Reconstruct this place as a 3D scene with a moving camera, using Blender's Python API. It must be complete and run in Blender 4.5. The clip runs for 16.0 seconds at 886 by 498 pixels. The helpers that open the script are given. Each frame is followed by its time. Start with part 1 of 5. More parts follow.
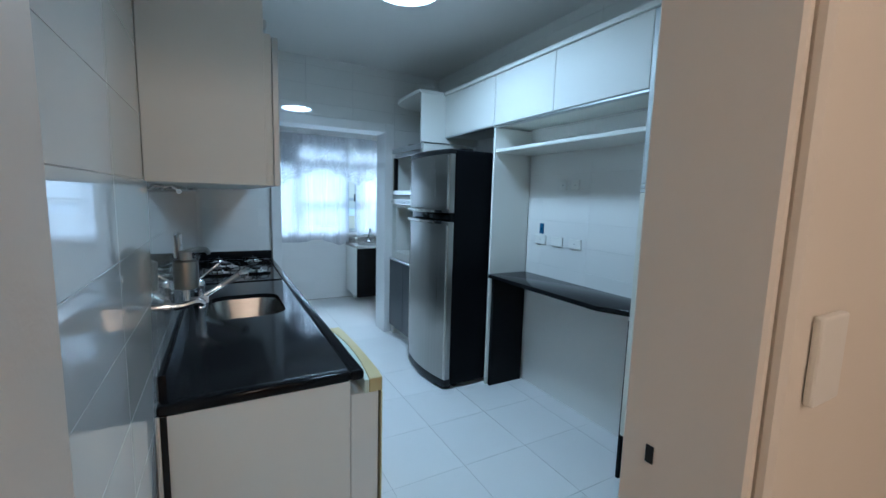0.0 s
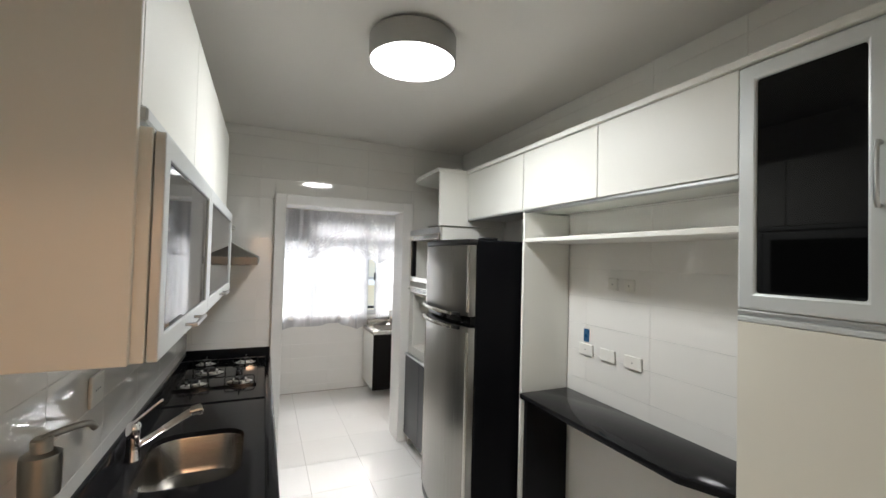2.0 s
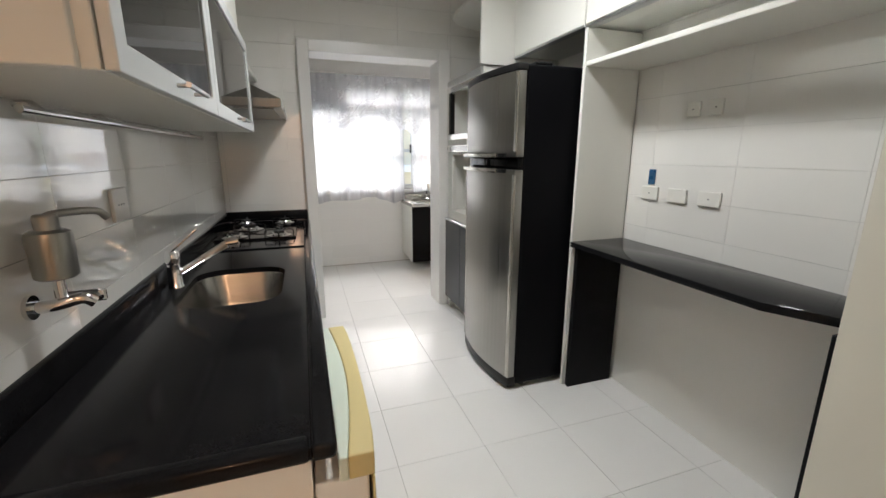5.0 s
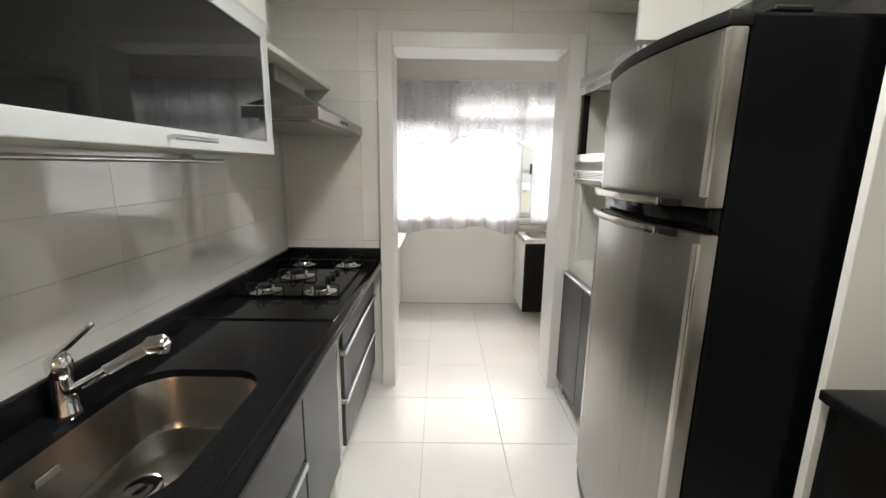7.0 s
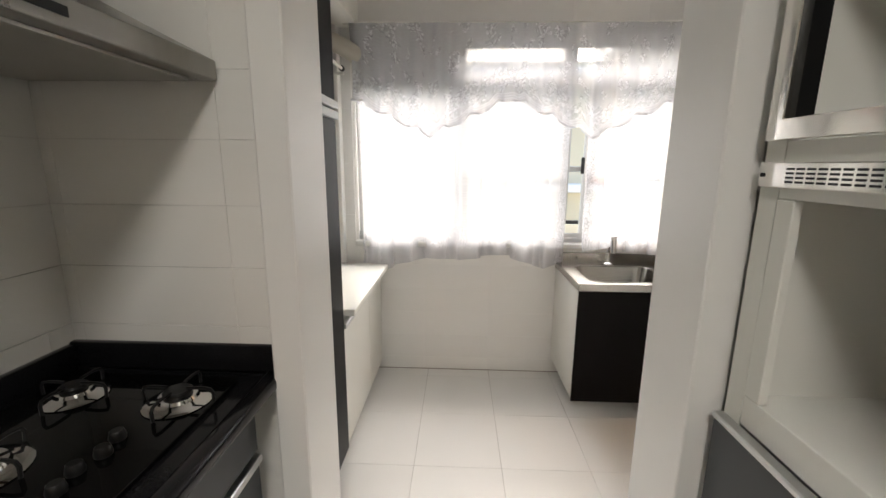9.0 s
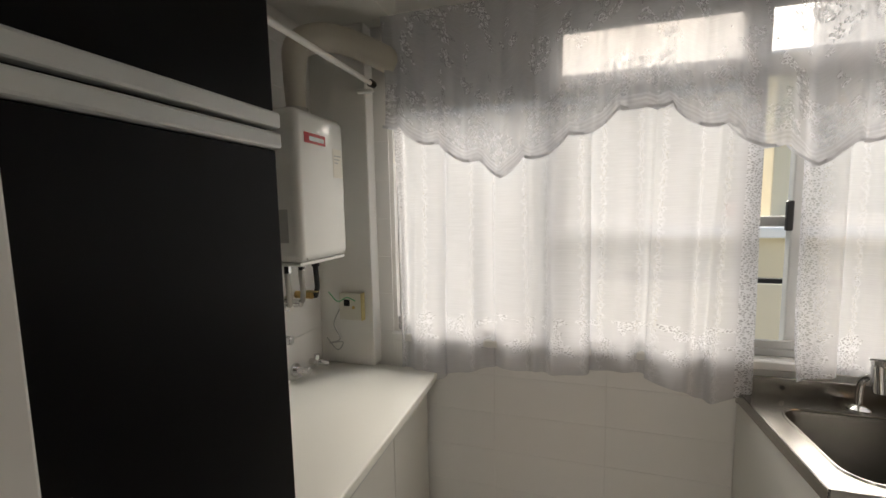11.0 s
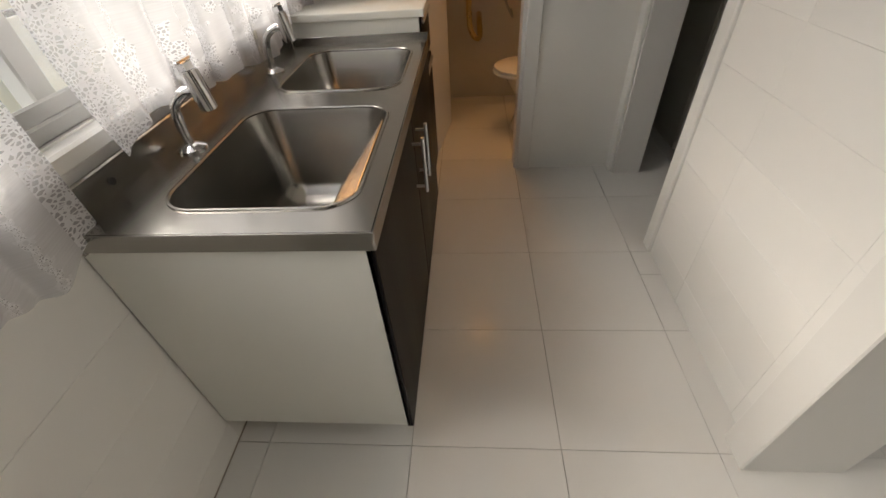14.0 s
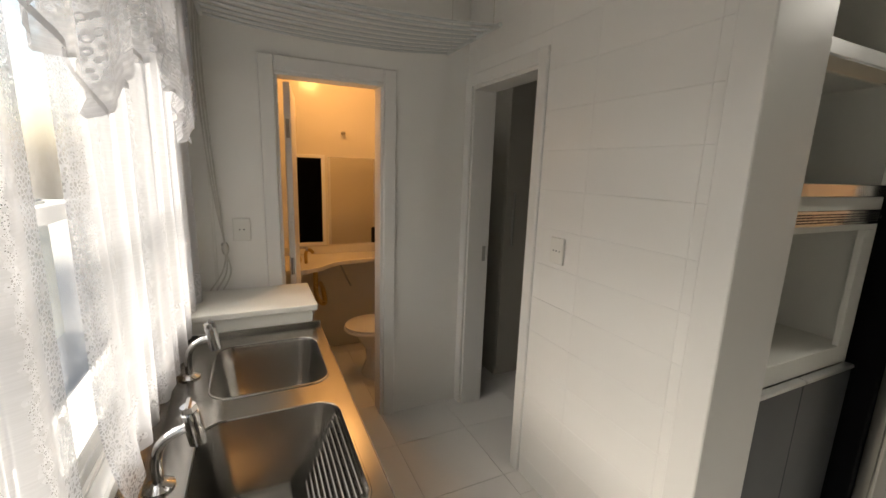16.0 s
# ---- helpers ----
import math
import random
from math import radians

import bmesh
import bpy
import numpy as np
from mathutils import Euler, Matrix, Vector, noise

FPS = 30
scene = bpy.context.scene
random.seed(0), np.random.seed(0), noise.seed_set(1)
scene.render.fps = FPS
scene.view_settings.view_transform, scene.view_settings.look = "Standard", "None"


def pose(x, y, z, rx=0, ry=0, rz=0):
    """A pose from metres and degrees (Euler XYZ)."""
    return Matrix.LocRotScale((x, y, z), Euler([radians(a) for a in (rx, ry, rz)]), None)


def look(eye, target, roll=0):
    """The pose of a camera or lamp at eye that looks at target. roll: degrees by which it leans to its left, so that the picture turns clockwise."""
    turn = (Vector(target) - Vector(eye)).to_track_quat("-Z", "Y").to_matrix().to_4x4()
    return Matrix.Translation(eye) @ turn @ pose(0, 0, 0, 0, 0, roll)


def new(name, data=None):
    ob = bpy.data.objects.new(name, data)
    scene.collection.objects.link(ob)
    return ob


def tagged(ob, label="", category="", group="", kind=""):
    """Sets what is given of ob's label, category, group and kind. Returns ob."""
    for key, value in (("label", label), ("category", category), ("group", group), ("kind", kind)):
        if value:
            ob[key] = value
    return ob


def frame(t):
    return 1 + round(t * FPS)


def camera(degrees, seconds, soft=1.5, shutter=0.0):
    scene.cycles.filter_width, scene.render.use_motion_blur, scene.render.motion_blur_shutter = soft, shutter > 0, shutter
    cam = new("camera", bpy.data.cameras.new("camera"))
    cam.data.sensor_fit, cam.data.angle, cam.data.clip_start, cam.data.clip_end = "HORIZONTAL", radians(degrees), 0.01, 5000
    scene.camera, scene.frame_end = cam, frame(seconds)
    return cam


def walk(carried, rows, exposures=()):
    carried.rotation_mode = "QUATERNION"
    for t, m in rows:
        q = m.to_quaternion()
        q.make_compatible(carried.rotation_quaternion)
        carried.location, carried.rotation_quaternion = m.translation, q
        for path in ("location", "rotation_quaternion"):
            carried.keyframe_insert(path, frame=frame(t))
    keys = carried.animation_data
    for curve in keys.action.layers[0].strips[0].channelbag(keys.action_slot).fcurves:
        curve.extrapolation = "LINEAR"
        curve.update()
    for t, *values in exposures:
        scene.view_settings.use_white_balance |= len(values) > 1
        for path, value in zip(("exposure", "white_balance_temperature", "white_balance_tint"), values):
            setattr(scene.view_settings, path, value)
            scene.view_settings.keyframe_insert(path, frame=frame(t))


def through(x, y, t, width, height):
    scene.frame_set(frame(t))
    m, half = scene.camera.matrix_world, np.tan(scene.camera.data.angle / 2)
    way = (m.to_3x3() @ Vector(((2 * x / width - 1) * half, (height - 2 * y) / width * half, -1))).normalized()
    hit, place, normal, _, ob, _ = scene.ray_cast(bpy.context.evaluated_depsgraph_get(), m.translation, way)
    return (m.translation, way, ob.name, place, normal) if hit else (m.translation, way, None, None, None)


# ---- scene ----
cam = camera(94.8, 16.0)
PATH = [
    (0, (0.866, 0.554, 1.531), (1.821, 2.294, 1.285), 1.6),
    (0.5, (1.049, 0.756, 1.603), (1.775, 2.615, 1.48), 1.5),
    (1, (1.182, 0.928, 1.693), (1.905, 2.793, 1.685), 1.9),
    (1.5, (1.219, 1.02, 1.756), (2.001, 2.861, 1.81), 1.7),
    (2, (1.23, 1.023, 1.775), (2.033, 2.854, 1.824), 1.5),
    (2.5, (1.233, 1.014, 1.739), (2.017, 2.853, 1.695), 1.5),
    (3, (1.242, 1.011, 1.658), (1.983, 2.854, 1.426), 1.3),
    (3.5, (1.249, 0.996, 1.562), (1.941, 2.819, 1.117), 1.1),
    (3.7, (1.251, 0.992, 1.519), (1.922, 2.801, 0.991), 1.1),
    (5.8, (1.395, 1.553, 1.434), (1.932, 3.434, 1.017), -0.6),
    (6, (1.448, 1.646, 1.451), (1.88, 3.553, 1.026), -0.2),
    (6.5, (1.613, 1.896, 1.5), (1.77, 3.847, 1.089), 0.6),
    (7, (1.697, 2.19, 1.522), (1.711, 4.15, 1.124), 0.8),
    (7.5, (1.77, 2.514, 1.533), (1.725, 4.472, 1.13), 0.7),
    (8, (1.837, 2.882, 1.536), (1.776, 4.836, 1.116), 0.6),
    (8.5, (1.825, 3.307, 1.502), (1.766, 5.262, 1.084), 0.5),
    (9, (1.822, 3.775, 1.496), (1.748, 5.733, 1.096), 0.5),
    (9.5, (1.824, 4.203, 1.499), (1.637, 6.162, 1.14), 0.1),
    (10, (1.849, 4.538, 1.539), (1.39, 6.469, 1.296), -0.9),
    (10.2, (1.891, 4.638, 1.56), (1.289, 6.537, 1.388), -0.9),
    (12.5, (1.839, 5.046, 1.487), (1.912, 6.98, 0.982), -1.1),
    (13, (1.899, 5.272, 1.333), (2.747, 6.881, 0.502), -5.1),
    (13.5, (2.017, 5.619, 1.294), (3.345, 6.51, 0.104), -5.2),
    (14, (1.967, 5.839, 1.283), (3.466, 5.987, -0.033), -4.3),
    (14.5, (1.911, 5.995, 1.303), (3.453, 5.7, 0.064), -2.8),
    (15, (1.846, 6.234, 1.417), (3.455, 5.624, 0.397), -0.9),
    (15.5, (1.827, 6.28, 1.526), (3.531, 5.515, 0.808), 0.8),
    (16, (1.811, 6.281, 1.608), (3.586, 5.444, 1.223), 1.9),
]
EXPOSURES = [
    (0.0, 2.65, 4250, -4), (0.4, 2.8, 4800, 0), (0.8, 3.0, 5900, 8), (1.2, 3.05, 6200, 9), (3.7, 3.0, 6200, 9), (6.0, 3.08, 6300, 10), (6.6, 3.2, 6400, 10), (8.0, 3.15, 6500, 10),
    (9.0, 2.95, 6700, 11), (9.6, 2.4, 6700, 10), (10.2, 2.1, 7000, 10), (12.5, 1.95, 6950, 10), (13.3, 2.1, 7000, 10), (14.5, 2.4, 7000, 10), (15.0, 2.3, 6800, 9), (16.0, 2.25, 7100, 9),
]
walk(cam, [(t, look(eye, target, roll)) for t, eye, target, roll in PATH], EXPOSURES)

# ---- light ----
world = bpy.data.worlds.new("sky")
scene.world = world
world.use_nodes = True
wn = world.node_tree.nodes
sky = wn.new("ShaderNodeTexSky")
sky.sky_type, sky.sun_disc = "NISHITA", False
sky.sun_elevation, sky.sun_rotation = radians(39), radians(7)
sky.air_density, sky.dust_density = 1.2, 3.0
world.node_tree.links.new(sky.outputs[0], wn["Background"].inputs[0])
wn["Background"].inputs[1].default_value = 0.075


def lamp(name, kind, m, energy, color, size=0.3, shape="DISK", size_y=0.0):
    data = bpy.data.lights.new(name, kind)
    data.energy, data.color = energy, color
    if kind == "AREA":
        data.shape, data.size = shape, size
        if size_y:
            data.size_y = size_y
    elif kind == "SUN":
        data.angle = radians(size)
    else:
        data.shadow_soft_size = size
    ob = new(name, data)
    ob.matrix_world = m
    return ob


# an overcast sun, wide and soft, high in front of the laundry window
lamp("sun", "SUN", look((4.2, 20.0, 12.6), (2.4, 5.4, 0.6)), 3.5, (1.0, 0.98, 0.95), 64)
lamp("kitchen_lamp_light", "AREA", look((1.875, 2.93, 2.735), (1.875, 2.93, 0)), 3.3, (1.0, 0.985, 0.96), 0.38)
bpy.data.lights["kitchen_lamp_light"].spread = radians(166)
lamp("bathroom_light", "POINT", pose(4.75, 5.75, 2.35), 2.3, (1.0, 0.5, 0.17), 0.08)
lamp("hallway_light", "POINT", pose(1.0, -0.8, 2.35), 5.0, (1.0, 0.58, 0.34), 0.12)

# ---- materials ----


def material(name, color, rough=0.5, metal=0.0, vary=0.06, scale=6.0, bump=0.0, bump_scale=60.0, spec=0.5, coat=0.0, stretch=(1, 1, 1), per_object=0.0, fine=0.0):
    """A procedural surface: a base colour with cloudy wear, fine grain and relief."""
    m = bpy.data.materials.new(name)
    m.use_nodes = True
    nt = m.node_tree
    b = nt.nodes["Principled BSDF"]
    b.inputs["Roughness"].default_value = rough
    b.inputs["Metallic"].default_value = metal
    b.inputs["Specular IOR Level"].default_value = spec
    b.inputs["Coat Weight"].default_value = coat
    b.inputs["Coat Roughness"].default_value = 0.05
    tc = nt.nodes.new("ShaderNodeTexCoord")
    mp = nt.nodes.new("ShaderNodeMapping")
    mp.inputs["Scale"].default_value = stretch
    nt.links.new(tc.outputs["Object"], mp.inputs[0])
    n1 = nt.nodes.new("ShaderNodeTexNoise")
    n1.inputs["Scale"].default_value, n1.inputs["Detail"].default_value = scale, 5
    nt.links.new(mp.outputs[0], n1.inputs["Vector"])
    n2 = nt.nodes.new("ShaderNodeTexNoise")
    n2.inputs["Scale"].default_value, n2.inputs["Detail"].default_value = bump_scale, 3
    nt.links.new(mp.outputs[0], n2.inputs["Vector"])
    hsv = nt.nodes.new("ShaderNodeHueSaturation")
    hsv.inputs["Color"].default_value = (*color, 1)
    add = nt.nodes.new("ShaderNodeMath")
    add.operation = "MULTIPLY_ADD"
    add.inputs[1].default_value, add.inputs[2].default_value = 2 * vary, 1 - vary
    nt.links.new(n1.outputs[0], add.inputs[0])
    value = add.outputs[0]
    if fine:
        grain = nt.nodes.new("ShaderNodeMath")
        grain.operation = "MULTIPLY_ADD"
        grain.inputs[1].default_value, grain.inputs[2].default_value = 2 * fine, -fine
        nt.links.new(n2.outputs[0], grain.inputs[0])
        both = nt.nodes.new("ShaderNodeMath")
        nt.links.new(value, both.inputs[0])
        nt.links.new(grain.outputs[0], both.inputs[1])
        value = both.outputs[0]
    if per_object:
        info = nt.nodes.new("ShaderNodeObjectInfo")
        rnd = nt.nodes.new("ShaderNodeMath")
        rnd.operation = "MULTIPLY_ADD"
        rnd.inputs[1].default_value, rnd.inputs[2].default_value = per_object, -per_object / 2
        nt.links.new(info.outputs["Random"], rnd.inputs[0])
        both = nt.nodes.new("ShaderNodeMath")
        nt.links.new(value, both.inputs[0])
        nt.links.new(rnd.outputs[0], both.inputs[1])
        value = both.outputs[0]
    nt.links.new(value, hsv.inputs["Value"])
    nt.links.new(hsv.outputs[0], b.inputs["Base Color"])
    wear = nt.nodes.new("ShaderNodeMath")
    wear.operation = "MULTIPLY_ADD"
    wear.inputs[1].default_value, wear.inputs[2].default_value = rough * 0.5, rough * 0.75
    nt.links.new(n1.outputs[0], wear.inputs[0])
    nt.links.new(wear.outputs[0], b.inputs["Roughness"])
    if bump:
        bp = nt.nodes.new("ShaderNodeBump")
        bp.inputs["Strength"].default_value, bp.inputs["Distance"].default_value = bump, 0.002
        nt.links.new(n2.outputs[0], bp.inputs["Height"])
        nt.links.new(bp.outputs[0], b.inputs["Normal"])
    return m


def glowing(name, color, strength):
    m = bpy.data.materials.new(name)
    m.use_nodes = True
    b = m.node_tree.nodes["Principled BSDF"]
    b.inputs["Base Color"].default_value = (0.8, 0.8, 0.8, 1)
    b.inputs["Emission Color"].default_value, b.inputs["Emission Strength"].default_value = (*color, 1), strength
    return m


def clear_glass(name, tint=(1, 1, 1), rough=0.0):
    m = bpy.data.materials.new(name)
    m.use_nodes = True
    nt = m.node_tree
    nt.nodes.remove(nt.nodes["Principled BSDF"])
    out = nt.nodes["Material Output"]
    tr, gl, mix, lw = (nt.nodes.new("ShaderNode" + k) for k in ("BsdfTransparent", "BsdfGlossy", "MixShader", "Fresnel"))
    tr.inputs[0].default_value = (*tint, 1)
    gl.inputs["Roughness"].default_value = rough
    lw.inputs["IOR"].default_value = 1.45
    soft_gloss = nt.nodes.new("ShaderNodeMath")
    soft_gloss.operation = "MULTIPLY"
    soft_gloss.inputs[1].default_value = 0.35
    nt.links.new(lw.outputs[0], soft_gloss.inputs[0])
    nt.links.new(soft_gloss.outputs[0], mix.inputs[0])
    nt.links.new(tr.outputs[0], mix.inputs[1])
    nt.links.new(gl.outputs[0], mix.inputs[2])
    nt.links.new(mix.outputs[0], out.inputs[0])
    return m


def sheer(name, base_open, through, stripe=0.0, lace=False):
    """Thin voile: part see-through, part translucent; flower columns or lace motifs woven into it."""
    m = bpy.data.materials.new(name)
    m.use_nodes = True
    nt = m.node_tree
    L = nt.links.new
    nt.nodes.remove(nt.nodes["Principled BSDF"])
    out = nt.nodes["Material Output"]
    N = lambda k: nt.nodes.new("ShaderNode" + k)
    uv = N("UVMap")
    sep = N("SeparateXYZ")
    L(uv.outputs[0], sep.inputs[0])
    U, V = sep.outputs[0], sep.outputs[1]

    def f(op, a, b=None, c=None):
        n = N("Math")
        n.operation = op
        for i, v in enumerate((a, b, c)):
            if v is None:
                continue
            if isinstance(v, (int, float)):
                n.inputs[i].default_value = v
            else:
                L(v, n.inputs[i])
        return n.outputs[0]

    def noise(su, sv, detail=3):
        mp, n = N("Mapping"), N("TexNoise")
        mp.inputs["Scale"].default_value = (su, sv, 1)
        L(uv.outputs[0], mp.inputs[0]), L(mp.outputs[0], n.inputs["Vector"])
        n.inputs["Scale"].default_value, n.inputs["Detail"].default_value = 1.0, detail
        return n.outputs[0]

    def cells(scale, feature):
        n = N("TexVoronoi")
        n.feature = feature
        n.inputs["Scale"].default_value = scale
        L(uv.outputs[0], n.inputs["Vector"])
        return n.outputs["Distance"]

    slub = noise(14, 330)
    cloudy = noise(9, 3)
    opening = f("MULTIPLY_ADD", slub, 0.22, base_open - 0.11)
    opening = f("ADD", opening, f("MULTIPLY_ADD", cloudy, 0.16, -0.08))
    if stripe:
        # columns of little open-work flowers between plain bands
        u = f("FRACT", f("MULTIPLY", U, stripe))
        column = f("FLOOR", f("MULTIPLY", U, stripe))
        v = f("FRACT", f("MULTIPLY_ADD", V, 22.0, f("MULTIPLY", column, 0.37)))
        du = f("MULTIPLY", f("SUBTRACT", u, 0.5), 1.0 / stripe)
        dv = f("MULTIPLY", f("SUBTRACT", v, 0.5), 1.0 / 22.0)
        r = f("SQRT", f("ADD", f("MULTIPLY", du, du), f("MULTIPLY", dv, dv)))
        ang = f("ADD", f("ARCTAN2", dv, du), f("MULTIPLY", noise(30, 45), 5.0))
        petal = f("MULTIPLY_ADD", f("COSINE", f("MULTIPLY", ang, 5.0)), 0.0024, f("MULTIPLY_ADD", noise(70, 70), 0.011, 0.0015))
        flower = f("LESS_THAN", r, petal)
        heart = f("LESS_THAN", r, 0.0035)
        halo = f("SUBTRACT", f("LESS_THAN", r, f("ADD", petal, 0.0045)), flower)
        stem = f("MULTIPLY", f("LESS_THAN", f("ABSOLUTE", f("ADD", du, f("MULTIPLY_ADD", noise(3, 40), 0.02, -0.01))), 0.0018), f("SUBTRACT", 1.0, flower))
        dots = f("GREATER_THAN", cells(330.0, "DISTANCE_TO_EDGE"), 0.22)
        trail = f("LESS_THAN", f("ABSOLUTE", f("ADD", du, f("MULTIPLY_ADD", noise(2, 55), 0.03, -0.015))), 0.006)
        opening = f("ADD", opening, f("MULTIPLY", f("SUBTRACT", f("MAXIMUM", flower, trail), heart), f("MULTIPLY_ADD", dots, 0.55, -0.12)))
        # lace trim down both side edges and open-work sprays above the hem
        mesh = f("GREATER_THAN", cells(140.0, "DISTANCE_TO_EDGE"), 0.15)
        rim = f("LESS_THAN", f("MINIMUM", U, f("SUBTRACT", 1.40, U)), 0.045)
        spray = f("MULTIPLY", f("LESS_THAN", f("ABSOLUTE", f("SUBTRACT", V, 1.02)), 0.08), f("GREATER_THAN", noise(16, 14, 2), 0.52))
        opening = f("ADD", opening, f("MULTIPLY", f("MAXIMUM", rim, spray), f("MULTIPLY_ADD", mesh, 0.5, -0.2)))
        opening = f("SUBTRACT", opening, f("MULTIPLY", f("MAXIMUM", halo, stem), 0.07))
    if lace:
        # concentric bound rows along the scallops, then flower clusters of open mesh with outlined petals
        wob = f("ADD", V, f("MULTIPLY_ADD", noise(25, 25), 0.006, -0.003))
        rows = f("GREATER_THAN", f("SINE", f("MULTIPLY", wob, 420.0)), 0.1)
        near = f("LESS_THAN", wob, 0.052)
        edge = f("LESS_THAN", wob, 0.016)
        zone = f("LESS_THAN", wob, 0.19)
        mesh = f("GREATER_THAN", cells(150.0, "DISTANCE_TO_EDGE"), 0.13)
        blossom = cells(62.0, "F1")
        outline = f("LESS_THAN", f("ABSOLUTE", f("SUBTRACT", blossom, 0.38)), 0.09)
        cluster = f("GREATER_THAN", noise(13, 9, 2), f("MULTIPLY_ADD", zone, -0.13, 0.56))
        inner = f("MULTIPLY", f("MULTIPLY", cluster, f("SUBTRACT", 1.0, near)), f("SUBTRACT", 1.0, edge))
        opening = f("ADD", opening, f("MULTIPLY", inner, f("SUBTRACT", f("MULTIPLY", mesh, 0.26), f("MULTIPLY", outline, 0.5))))
        opening = f("SUBTRACT", opening, f("MULTIPLY", near, f("MULTIPLY_ADD", rows, 0.16, 0.05)))
        opening = f("SUBTRACT", opening, f("MULTIPLY", edge, 0.16))
    alpha = f("MAXIMUM", f("MINIMUM", opening, 0.9), 0.03)
    tr, df, tl, m1, m2 = N("BsdfTransparent"), N("BsdfDiffuse"), N("BsdfTranslucent"), N("MixShader"), N("MixShader")
    df.inputs[0].default_value = (0.84, 0.84, 0.87, 1)
    tl.inputs[0].default_value = (0.56, 0.56, 0.575, 1)
    m1.inputs[0].default_value = through
    L(df.outputs[0], m1.inputs[1]), L(tl.outputs[0], m1.inputs[2])
    L(alpha, m2.inputs[0]), L(m1.outputs[0], m2.inputs[1]), L(tr.outputs[0], m2.inputs[2])
    L(m2.outputs[0], out.inputs[0])
    return m


